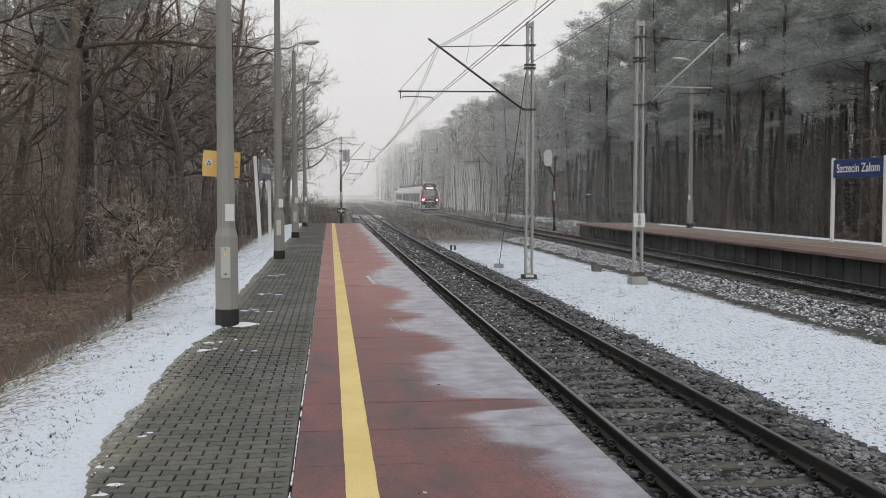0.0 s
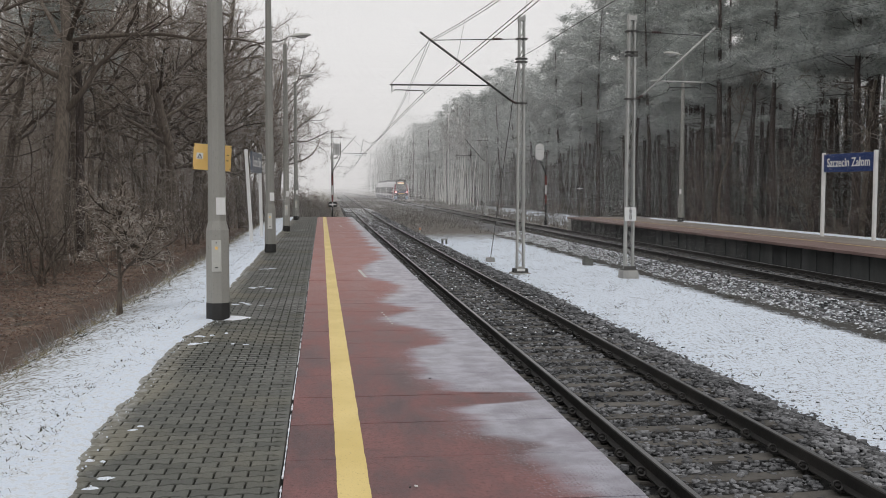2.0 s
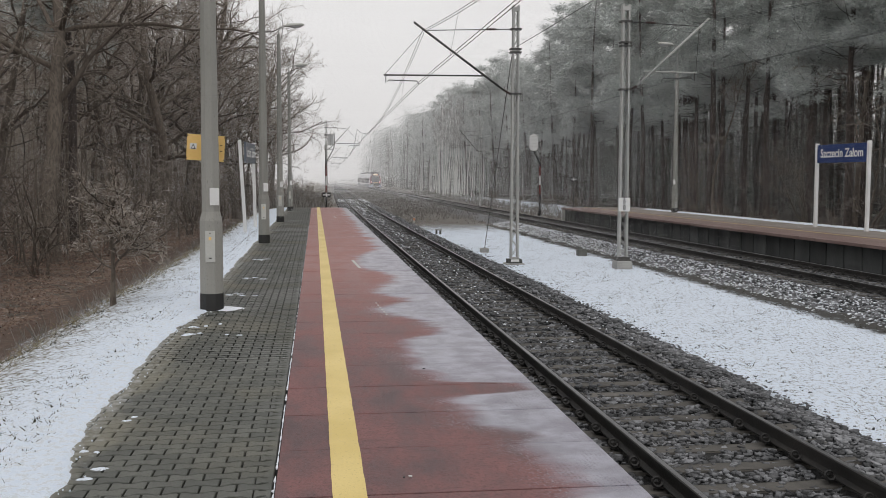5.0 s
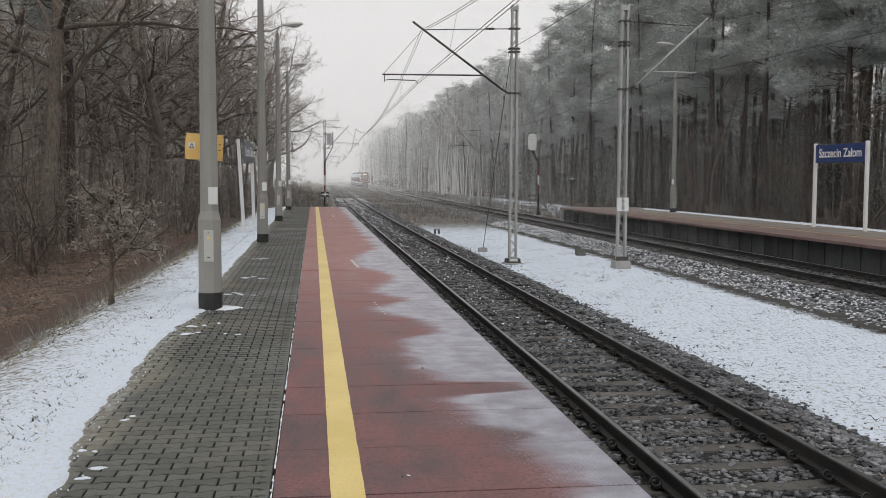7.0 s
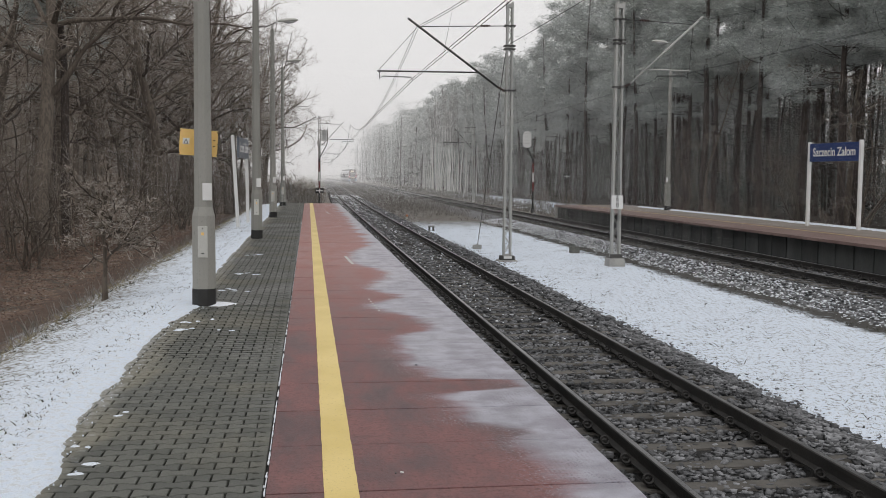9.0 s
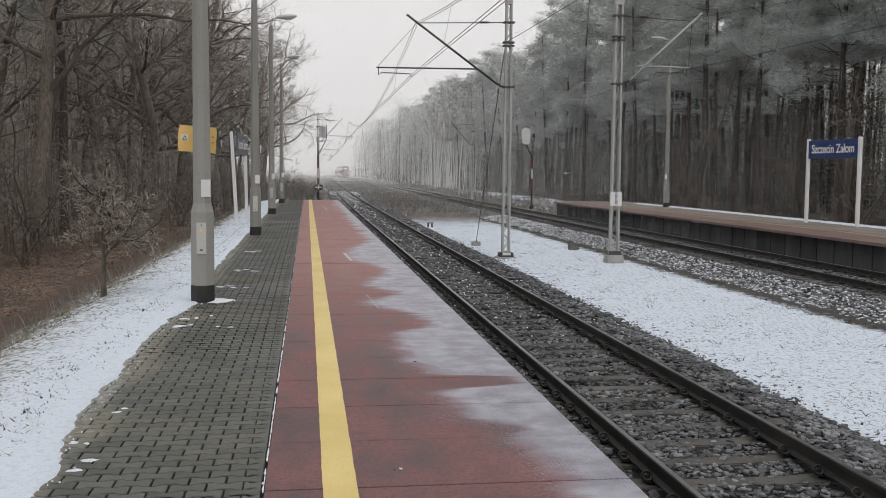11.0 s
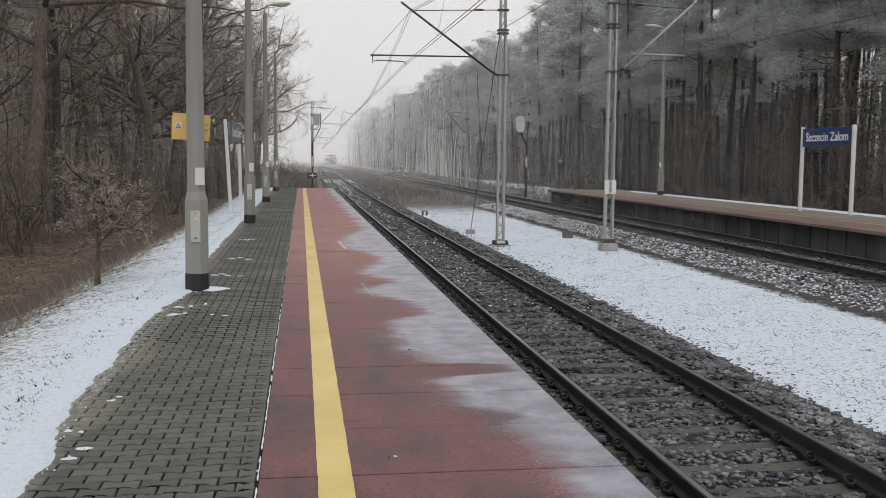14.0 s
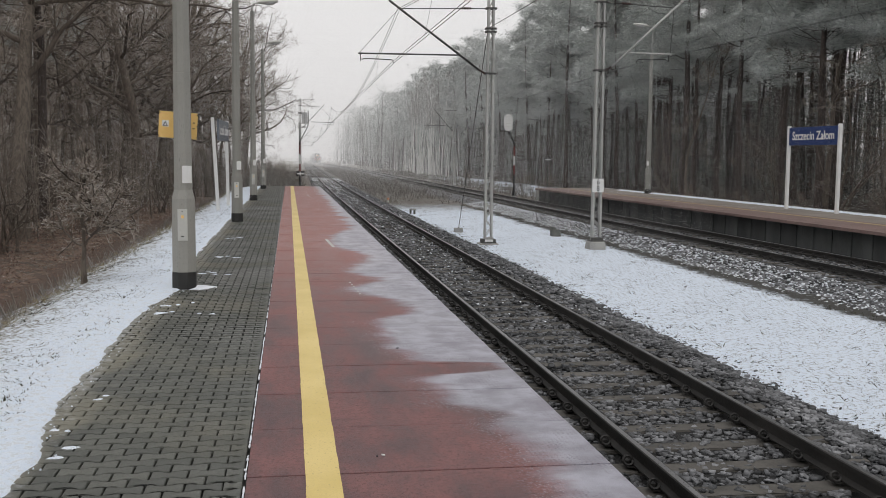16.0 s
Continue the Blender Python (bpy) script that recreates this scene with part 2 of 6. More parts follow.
def thin_snow_material():
    """Thin crusted snow, worn through to short grass in small spots."""
    m, nt, b = nodes_of("thin_snow")
    p = position(nt)
    n_fine, n_grain = noise_node(nt, 14, 5, 0.7, p), noise_node(nt, 60, 4, 0.7, p)
    col = blend(nt, ramp(nt, n_fine, 0.3, 0.7), (0.72, 0.79, 0.89), (0.85, 0.90, 0.96))
    mix = calc(nt, "ADD", calc(nt, "MULTIPLY", n_fine, 0.5), calc(nt, "MULTIPLY", n_grain, 0.5))
    col = blend(nt, ramp(nt, mix, 0.54, 0.61, 0, 0.85), col, (0.16, 0.15, 0.11))
    link(nt, col, b.inputs["Base Color"])
    b.inputs["Roughness"].default_value = 0.88
    bump(nt, b, mix, 0.8, 0.03)
    return m


def paving_material():
    m, nt, b = nodes_of("paving_block")
    p = position(nt)
    g = nt.nodes.new("ShaderNodeNewGeometry").outputs["Random Per Island"]
    o = nt.nodes.new("ShaderNodeObjectInfo").outputs["Random"]
    n1, n2 = noise_node(nt, 0.55, 4, 0.6, p), noise_node(nt, 90, 4, 0.7, p)
    tone = calc(nt, "FRACT", calc(nt, "ADD", g, o))
    col = blend(nt, tone, (0.072, 0.076, 0.066), (0.120, 0.123, 0.106))
    col = blend(nt, ramp(nt, n1, 0.48, 0.68, 0, 0.7), col, (0.185, 0.176, 0.142))
    col = blend(nt, ramp(nt, n2, 0.46, 0.66, 0, 0.55), col, (0.04, 0.04, 0.037))
    sep = nt.nodes.new("ShaderNodeSeparateXYZ")
    link(nt, p, sep.inputs[0])
    dust = calc(nt, "ADD", calc(nt, "MULTIPLY", sep.outputs["X"], -1.0), calc(nt, "MULTIPLY", noise_node(nt, 9, 5, 0.75, p), 1.1))
    col = blend(nt, ramp(nt, dust, 2.06, 2.42, 0, 0.75), col, (0.70, 0.74, 0.80))
    col = blend(nt, ramp(nt, calc(nt, "ADD", calc(nt, "MULTIPLY", sep.outputs["X"], -1.0), n1), 1.84, 2.06, 0, 0.6), col, (0.225, 0.212, 0.165))
    link(nt, col, b.inputs["Base Color"])
    link(nt, ramp(nt, n1, 0.35, 0.65, 0.5, 0.85), b.inputs["Roughness"])
    bump(nt, b, n2, 0.35, 0.004)
    return m


M = {
    "slab": slab_material(),
    "ground": ground_material(),
    "paving": paving_material(),
    "yellow": surf("yellow_paint", (0.66, 0.50, 0.16), (0.78, 0.61, 0.24), 0.8, 35, (0.45, 0.65), 0.2, 0.003, c3=(0.50, 0.38, 0.16)),
    "yellow_worn": surf("worn_yellow_paint", (0.34, 0.26, 0.14), (0.46, 0.36, 0.18), 0.8, 35, (0.5, 0.7), 0.2, 0.003, c3=(0.26, 0.19, 0.13)),
    "joint": surf("dark_joint", (0.012, 0.012, 0.011), (0.028, 0.026, 0.023), 3, 60),
    "thin_snow": thin_snow_material(),
    "snow": surf("snow", (0.78, 0.82, 0.88), (0.88, 0.90, 0.94), 3, 50, (0.7, 0.9), 0.6, 0.02),
    "concrete": surf("pole_concrete", (0.235, 0.235, 0.215), (0.315, 0.31, 0.285), 0.9, 60, (0.75, 0.95), 0.25, 0.004, c3=(0.19, 0.19, 0.175), stretch=(1, 1, 0.35)),
    "footing": surf("footing_concrete", (0.26, 0.26, 0.25), (0.37, 0.365, 0.345), 2.5, 50, (0.8, 0.95), 0.4, 0.006),
    "old_concrete": surf("mossy_concrete", (0.105, 0.108, 0.098), (0.19, 0.19, 0.172), 2.5, 40, (0.8, 0.95), 0.4, 0.006),
    "wall": surf("platform_wall", (0.034, 0.036, 0.035), (0.070, 0.073, 0.070), 1.2, 30, (0.7, 0.9), 0.4, 0.008, stretch=(1, 1, 0.3), rand="object"),
    "black": surf("black_paint", (0.012, 0.012, 0.012), (0.024, 0.024, 0.023), 2, 50, (0.5, 0.7), 0.2),
    "plate": plain("plate_grey", (0.52, 0.52, 0.49), 0.5),
    "white": plain("white_paint", (0.74, 0.74, 0.73), 0.5),
    "sign_yellow": surf("sign_yellow", (0.80, 0.52, 0.16), (0.86, 0.59, 0.21), 2.5, 40, (0.45, 0.6), 0.05),
    "blue": surf("sign_blue", (0.030, 0.052, 0.15), (0.040, 0.066, 0.18), 2, 40, (0.2, 0.3), 0.05),
    # sign blue with the grazing sky reflection mixed into its colour
    "blue_sheen": surf("sign_blue_with_sheen", (0.105, 0.12, 0.15), (0.14, 0.155, 0.185), 2, 30, (0.3, 0.45), 0.05),
    "steel": surf("galvanised_steel", (0.36, 0.365, 0.35), (0.47, 0.47, 0.45), 1.2, 30, (0.5, 0.7), 0.15, 0.003, 0.1, c3=(0.25, 0.24, 0.225)),
    "dark_steel": surf("dark_steel", (0.05, 0.05, 0.048), (0.10, 0.098, 0.092), 2, 30, (0.5, 0.7), 0.15, 0.003, 0.3),
    "clip_steel": surf("clip_steel", (0.010, 0.0095, 0.009), (0.028, 0.026, 0.024), 3, 40, (0.45, 0.65), 0.15, 0.003, 0.2),
    "wire": plain("wire", (0.045, 0.045, 0.043), 0.55, 0.5),
    "rail_side": surf("rusty_rail", (0.013, 0.0125, 0.012), (0.034, 0.031, 0.028), 1.5, 50, (0.55, 0.8), 0.35, 0.004, 0.2),
    "rail_head": surf("worn_rail_head", (0.13, 0.132, 0.135), (0.24, 0.24, 0.24), 0.8, 60, (0.26, 0.40), 0.1, 0.002, 0.85),
    "sleeper": surf("sleeper", (0.060, 0.056, 0.050), (0.112, 0.104, 0.093), 3, 40, (0.75, 0.95), 0.4, 0.006, rand="object"),
    "stone": surf("ballast_stone", (0.036, 0.038, 0.041), (0.185, 0.188, 0.196), 2, 38, (0.55, 0.85), 0.2, 0.004, rand="island"),
    # shade in the gaps between stones is put into this near-black bed
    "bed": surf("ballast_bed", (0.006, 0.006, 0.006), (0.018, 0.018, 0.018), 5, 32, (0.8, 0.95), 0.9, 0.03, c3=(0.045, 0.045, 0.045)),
    "bed_snowy": surf("snowy_ballast", (0.040, 0.039, 0.038), (0.20, 0.205, 0.215), 1.3, 14, (0.8, 0.95), 0.9, 0.03, c3=(0.70, 0.74, 0.80)),
    "platform_top": surf("platform_paving_far", (0.21, 0.18, 0.155), (0.28, 0.25, 0.22), 0.7, 25, (0.5, 0.8), 0.2),
    "platform_red": surf("platform_slab_far", (0.15, 0.095, 0.085), (0.22, 0.15, 0.135), 0.7, 25, (0.4, 0.7), 0.2),
    "bark": frosted("oak_bark", (0.088, 0.073, 0.060), (0.185, 0.156, 0.130), (0.29, 0.275, 0.255), 0.9, 1.5, furrow=True),
    "twig": frosted("rimed_twigs", (0.200, 0.166, 0.136), (0.36, 0.312, 0.266), (0.48, 0.46, 0.435), 0.55, 1.35),
    "brush": frosted("rimed_brushwood", (0.125, 0.104, 0.086), (0.245, 0.212, 0.182), (0.40, 0.385, 0.365), 0.6, 1.4),
    "pine_bark": frosted("pine_bark", (0.044, 0.038, 0.035), (0.098, 0.080, 0.071), (0.19, 0.18, 0.175), 1.0, 1.6, furrow=True),
    "birch": surf("birch_bark", (0.74, 0.73, 0.71), (0.88, 0.87, 0.85), 1.5, 9, (0.7, 0.9), 0.2, c3=(0.15, 0.14, 0.13)),
    "birch_twig": frosted("birch_twigs", (0.26, 0.25, 0.24), (0.40, 0.39, 0.38), (0.6, 0.6, 0.59), 0.5, 1.3),
    # farther pines: rime, with distance haze also put into the paler colour
    "needles": frosted("hazed_rimed_needles", (0.34, 0.365, 0.35), (0.54, 0.565, 0.545), (0.72, 0.74, 0.73), 0.4, 1.2, translucent=1.0),
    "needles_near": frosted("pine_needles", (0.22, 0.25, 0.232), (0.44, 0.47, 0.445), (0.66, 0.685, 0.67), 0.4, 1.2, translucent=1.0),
    # darker needle copy with the shade inside the wood in its colour
    "needles_shaded": frosted("shaded_needles", (0.050, 0.057, 0.051), (0.105, 0.115, 0.105), (0.22, 0.235, 0.225), 0.65, 1.35, translucent=1.0),
    "red_leaf": frosted("withered_leaves", (0.105, 0.070, 0.055), (0.24, 0.165, 0.132), (0.44, 0.40, 0.38), 1.0, 1.55, translucent=1.0),
    "weed": frosted("dry_weeds", (0.125, 0.115, 0.104), (0.27, 0.255, 0.235), (0.42, 0.41, 0.40), 0.9, 1.5, translucent=1.0),
    "tuft": frosted("withered_tufts", (0.030, 0.030, 0.022), (0.085, 0.080, 0.060), (0.3, 0.3, 0.29), 1.2, 1.8, translucent=1.0),
    "straw": frosted("dry_grass", (0.17, 0.145, 0.085), (0.33, 0.29, 0.19), (0.5, 0.5, 0.48), 1.1, 1.6, translucent=1.0),
    "fog": surf("fog_droplets", (0.95, 0.95, 0.95), (0.97, 0.97, 0.97), 0.05, 1, (1, 1), 0),
    "lamp_glass": plain("lamp_glass", (0.55, 0.56, 0.56), 0.25),
    "orange": plain("faded_orange", (0.62, 0.26, 0.13), 0.6),
    "insulator": plain("insulator_brown", (0.06, 0.035, 0.03), 0.3),
    "signal_red": plain("signal_red", (0.16, 0.03, 0.028), 0.5),
    "train_red": plain("train_red", (0.23, 0.025, 0.05), 0.4),
    "train_white": plain("train_white", (0.66, 0.66, 0.68), 0.35),
    "train_blue": plain("train_blue", (0.022, 0.04, 0.10), 0.4),
    "train_pale": plain("train_pale_blue", (0.42, 0.55, 0.72), 0.35),
    "train_glass": plain("train_glass", (0.06, 0.064, 0.072), 0.55),
    # glass given the grey of the reflected sky as base colour
    "train_screen": plain("train_windscreen", (0.24, 0.245, 0.25), 0.1),
    "train_under": plain("train_underframe", (0.03, 0.03, 0.032), 0.7),
    "train_door": plain("train_door", (0.66, 0.66, 0.67), 0.35),
    "train_roof": plain("train_roof", (0.22, 0.22, 0.23), 0.6),
    "tail_light": glow("tail_light", (1.0, 0.33, 0.32), 5.0),
    "amber": glow("amber_display", (1.0, 0.66, 0.46), 1.4),
}


# ---- mesh helpers ----
class Shape:
    """Vertices and faces of one part, gathered from simple solids."""

    def __init__(self):
        self.v, self.f = [], []

    def add(self, verts, faces):
        k = len(self.v)
        self.v += [tuple(p) for p in verts]
        self.f += [tuple(i + k for i in q) for q in faces]
        return self

    def box(self, x0, x1, y0, y1, z0, z1, m=None):
        vs = [Vector((x, y, z)) for z in (z0, z1) for y in (y0, y1) for x in (x0, x1)]
        return self.add([m @ v for v in vs] if m else vs, [(0, 2, 3, 1), (4, 5, 7, 6), (0, 1, 5, 4), (2, 6, 7, 3), (0, 4, 6, 2), (1, 3, 7, 5)])

    def tube(self, pts, radii, n=8, cap=True):
        pts = [Vector(p) for p in pts]
        radii = [radii] * len(pts) if isinstance(radii, (int, float)) else radii
        side = None
        ring = []
        for i, p in enumerate(pts):
            d = (pts[min(i + 1, len(pts) - 1)] - pts[max(i - 1, 0)]).normalized()
            if side is None:
                side = d.orthogonal().normalized()
            side = (side - d * side.dot(d)).normalized()
            up = d.cross(side)
            ring += [p + (side * math.cos(2 * math.pi * j / n) + up * math.sin(2 * math.pi * j / n)) * radii[i] for j in range(n)]
        faces = [(i * n + j, i * n + (j + 1) % n, (i + 1) * n + (j + 1) % n, (i + 1) * n + j) for i in range(len(pts) - 1) for j in range(n)]
        if cap:
            faces += [tuple(range(n))[::-1], tuple(range((len(pts) - 1) * n, len(pts) * n))]
        return self.add(ring, faces)

    def prism(self, profile, places):
        """A closed profile (u to the right, w up) carried through poses."""
        n = len(profile)
        vs = [m @ Vector((u, 0, w)) for m in places for u, w in profile]
        faces = [(i * n + j, i * n + (j + 1) % n, (i + 1) * n + (j + 1) % n, (i + 1) * n + j) for i in range(len(places) - 1) for j in range(n)]
        faces += [tuple(range(n))[::-1], tuple(range((len(places) - 1) * n, len(places) * n))]
        return self.add(vs, faces)


def mesh_of(name, shape, material, smooth=False, bevel=0.0):
    me = bpy.data.meshes.new(name)
    me.from_pydata(shape.v, [], shape.f)
    bm = bmesh.new()
    bm.from_mesh(me)
    bmesh.ops.recalc_face_normals(bm, faces=bm.faces)
    if bevel:
        edges = [e for e in bm.edges if len(e.link_faces) == 2 and e.calc_face_angle(0) > 0.6]
        bmesh.ops.bevel(bm, geom=edges, offset=bevel, segments=2, affect="EDGES", profile=0.6)
    bm.to_mesh(me)
    bm.free()
    if smooth:
        me.shade_smooth()
    me.materials.append(material)
    return me


def part(name, shape, material, parent=None, label="", at=None, smooth=False, bevel=0.0):
    ob = new(name, mesh_of(name, shape, material, smooth, bevel) if isinstance(shape, Shape) else shape)
    ob.parent = parent
    if at is not None:
        ob.matrix_basis = at
    if label:
        ob["label"] = label
    return ob


def thing(name, at, label, category, group="", kind=""):
    ob = new(name)
    ob.matrix_basis = at
    ob.empty_display_size = 0.2
    return tagged(ob, label, category, group, kind)


def bulk(name, verts, faces, material, smooth=False):
    """A mesh from numpy arrays of triangles or quads."""
    verts, faces = np.asarray(verts, np.float32), np.asarray(faces, np.int32)
    me = bpy.data.meshes.new(name)
    me.vertices.add(len(verts))
    me.vertices.foreach_set("co", verts.ravel())
    k = faces.shape[1]
    me.loops.add(faces.size)
    me.loops.foreach_set("vertex_index", faces.ravel())
    me.polygons.add(len(faces))
    me.polygons.foreach_set("loop_start", np.arange(0, faces.size, k, dtype=np.int32))
    me.update(calc_edges=True)
    me.validate()
    if smooth:
        me.shade_smooth()
    me.materials.append(material)
    return me


rng = np.random.default_rng(7)

# ---- the ground and the lines of the tracks ----
RAIL = -0.55


def soft_step(v):
    v = np.clip(v, 0, 1)
    return v * v * (3 - 2 * v)


def track_one(y):
    return 3.62 + 0.0125 * 15 * np.log1p(np.exp((np.asarray(y, float) - 78) / 15))


def track_two(y):
    knots_y = [-20, 30, 80, 110, 140, 175, 210, 265, 302, 356, 400, 440, 600]
    knots_x = [13.2, 13.2, 13.2, 13.4, 13.73, 13.92, 13.93, 13.68, 13.42, 12.87, 12.38, 11.9, 10.0]
    y = np.asarray(y, float)
    return (np.interp(y - 12, knots_y, knots_x) + np.interp(y, knots_y, knots_x) + np.interp(y + 12, knots_y, knots_x)) / 3


def wave(x, y, s, seed=0.0):
    return np.sin(x * s * 1.7 + seed) * np.cos(y * s * 1.3 + seed * 2.1) * 0.5 + np.sin(x * s * 3.1 - y * s * 2.3 + seed) * 0.3 + np.sin(y * s * 5.3 + x * s * 0.7 + seed * 3) * 0.2


def snow_edge(y):
    return -1.70 + 0.035 * wave(y * 0, y, 0.9, 1.0) + 0.22 * np.exp(-((y - 14.0) / 1.3) ** 2) + 0.20 * np.exp(-((y - 5.8) / 1.3) ** 2) + 0.03 * wave(y * 0, y, 5.0, 2.0)


def ground_z(x, y):
    x, y = np.asarray(x, float), np.asarray(y, float)
    along = y < 62.6
    bumps = 0.03 * wave(x, y, 1.1) + 0.02 * wave(x, y, 3.7, 2.0)
    bank = -0.02 - 0.10 * soft_step((-2.1 - x) / 1.0) - 0.62 * soft_step((-2.9 - x) / 1.7)
    wood = bank + bumps * soft_step((-2.6 - x) / 1.0) * 2 + 0.012 * np.maximum(-8 - x, 0)
    lip = np.clip((snow_edge(y) - x) / 0.035, -2.0, 0.6) * 0.028
    left = np.where(x < snow_edge(y) + 0.2, np.where(x > -2.1, lip - 0.004 + 0.006 * wave(x, y, 7.0), wood), -0.95)
    left = np.where(along, left, np.where(x < -1.3, wood - 0.3 * soft_step((y - 62.6) / 6), -0.75 + bumps))
    mid = -0.86 + bumps * 0.8 + 0.0 * x
    mid = mid - 0.10 * soft_step((5.6 - x) / 0.5)
    right = -0.72 + 2 * bumps + 0.02 * np.maximum(x - 24, 0)
    t = soft_step((x - 14.5) / 4)
    far = mid * (1 - t) + right * t
    return np.where(x < 1.0, left, far)


def build_ground():
    xs = np.unique(np.round(np.concatenate([[-1500, -600, -250], np.arange(-120, -12, 6.0), np.arange(-12, -3, 0.3), np.arange(-3, -1.0, 0.055), [-0.6, 0.4, 1.4, 1.9],
                                            np.arange(2.4, 12, 0.3), np.arange(12, 30, 0.7), np.arange(30, 120, 6.0), [250, 600, 1500]]), 3))
    ys = np.unique(np.round(np.concatenate([[-800, -300, -100, -40, -15, -5, 0, 3], np.arange(5, 16, 0.06), np.arange(16, 30, 0.15), np.arange(30, 70, 0.4), np.arange(70, 140, 1.5),
                                            np.arange(140, 320, 8), [360, 420, 520, 700, 1000, 1500, 2500]]), 3))
    gx, gy = np.meshgrid(xs, ys)
    gz = ground_z(gx, gy)
    v = np.stack([gx, gy, gz], -1).reshape(-1, 3)
    n = len(xs)
    i, j = np.meshgrid(np.arange(n - 1), np.arange(len(ys) - 1))
    a = (j * n + i).ravel()
    ob = new("ground", bulk("ground", v, np.stack([a, a + 1, a + n + 1, a + n], -1), M["ground"], True))
    tagged(ob, "winter ground with thin snow, dry grass and leaf litter", "ground", kind="structure")


def stones_mesh(name, x, y, z, size, material):
    """Broken stones of uneven shape lying at the given places."""
    cube = np.array([(sx, sy, sz) for sz in (-1, 1) for sy in (-1, 1) for sx in (-1, 1)]) * 0.72
    quad = np.array([(0, 2, 3, 1), (4, 5, 7, 6), (0, 1, 5, 4), (2, 6, 7, 3), (0, 4, 6, 2), (1, 3, 7, 5)])
    n = len(x)
    v = cube[None] * (1 + rng.uniform(-0.45, 0.4, (n, 8, 3)))
    v = v * (np.asarray(size)[:, None, None] * np.stack([rng.uniform(0.8, 1.4, n), rng.uniform(0.6, 1.1, n), rng.uniform(0.22, 0.62, n)], -1)[:, None, :])
    a, b = rng.uniform(0, 6.283, n), rng.uniform(-0.6, 0.6, n)
    ca, sa, cb, sb = np.cos(a)[:, None], np.sin(a)[:, None], np.cos(b)[:, None], np.sin(b)[:, None]
    vy, vz = v[..., 1] * cb - v[..., 2] * sb, v[..., 1] * sb + v[..., 2] * cb
    vx, vy = v[..., 0] * ca - vy * sa, v[..., 0] * sa + vy * ca
    v = np.stack([vx + np.asarray(x)[:, None], vy + np.asarray(y)[:, None], vz + np.asarray(z)[:, None]], -1)
    f = quad[None] + (np.arange(n) * 8)[:, None, None]
    return bulk(name, v.reshape(-1, 3), f.reshape(-1, 4), material)


RAIL_PROFILE = [(-0.0625, -0.149), (0.0625, -0.149), (0.0625, -0.137), (0.012, -0.118), (0.008, -0.052), (0.0335, -0.038), (0.0335, -0.006), (0.026, -0.001), (-0.026, -0.001), (-0.0335, -0.006), (-0.0335, -0.038), (-0.008, -0.052), (-0.012, -0.118), (-0.0625, -0.137)]


def build_track(line, label, near_y, far_y, sleepers_to):
    track = thing("railway_track", pose(0, 0, 0), label, "railway track", kind="structure")
    ys = list(np.arange(near_y, 60, 6.0)) + list(np.arange(60, far_y, 8.0))
    for side in (-1, 1):
        places = []
        for y in ys:
            slope = math.atan2(float(line(y + 1) - line(y - 1)), 2)
            places.append(Matrix.Translation((float(line(y)) + side * 0.7525 * math.cos(slope), y - side * 0.7525 * math.sin(slope), RAIL)) @ Matrix.Rotation(-slope, 4, "Z"))
        rail = part("rail", Shape().prism(RAIL_PROFILE, places), M["rail_side"], track, "rusty steel rail")
        part("running_surface", Shape().prism([(-0.024, -0.003), (0.024, -0.003), (0.022, 0.001), (-0.022, 0.001)], places), M["rail_head"], rail, "polished rail head")
    sl = Shape().prism([(-1.3, -0.20), (1.3, -0.20), (1.28, -0.02), (0.45, -0.05), (-0.45, -0.05), (-1.28, -0.02)], [pose(0, -0.12, 0), pose(0, -0.115, 0.0), pose(0, 0.115, 0.0), pose(0, 0.12, 0)])
    sleeper = mesh_of("sleeper", sl, M["sleeper"], bevel=0.012)
    clip = Shape().box(-0.12, 0.12, -0.075, 0.075, 0.0, 0.012)
    for sx in (-1, 1):
        clip.box(sx * 0.105 - 0.022, sx * 0.105 + 0.022, -0.03, 0.03, 0.012, 0.05)
        a0 = np.linspace(0, 2 * math.pi, 11)
        clip.tube([(sx * 0.102 + 0.040 * math.cos(a), -0.035 + 0.022 * math.sin(a), 0.048 + 0.032 * math.sin(a)) for a in a0], 0.014, 5)
        clip.tube([(sx * 0.06, -0.02, 0.03), (sx * 0.062, 0.05, 0.034), (sx * 0.12, 0.06, 0.03)], 0.012, 5)
    fastener = mesh_of("rail_fastener", clip, M["clip_steel"])
    rest = Shape()
    y, k = near_y + 0.3, 0
    while y < sleepers_to:
        m = Matrix.Translation((float(line(y)), y, RAIL - 0.149)) @ pose(0, 0, 0, 0, 0, rng.normal(0, 0.4))
        if k < 150:
            ob = part("sleeper", sleeper, None, track, at=m)
            if k < 70:
                for side in (-1, 1):
                    part("rail_fastener", fastener, None, ob, at=pose(side * 0.7525, 0, -0.012))
        else:
            rest.box(-1.3, 1.3, -0.12, 0.12, -0.2, -0.02, m)
        y, k = y + 0.6, k + 1
    if rest.v:
        tagged(part("far_sleepers", rest, M["sleeper"], track), kind="stuff")
    return track


def bed_mesh(name, line, profile, near_y, far_y, material):
    places = [Matrix.Translation((float(line(y)), y, RAIL)) for y in list(np.arange(near_y, 60, 3.0)) + list(np.arange(60, far_y, 8.0))]
    return mesh_of(name, Shape().prism(profile, places), material)


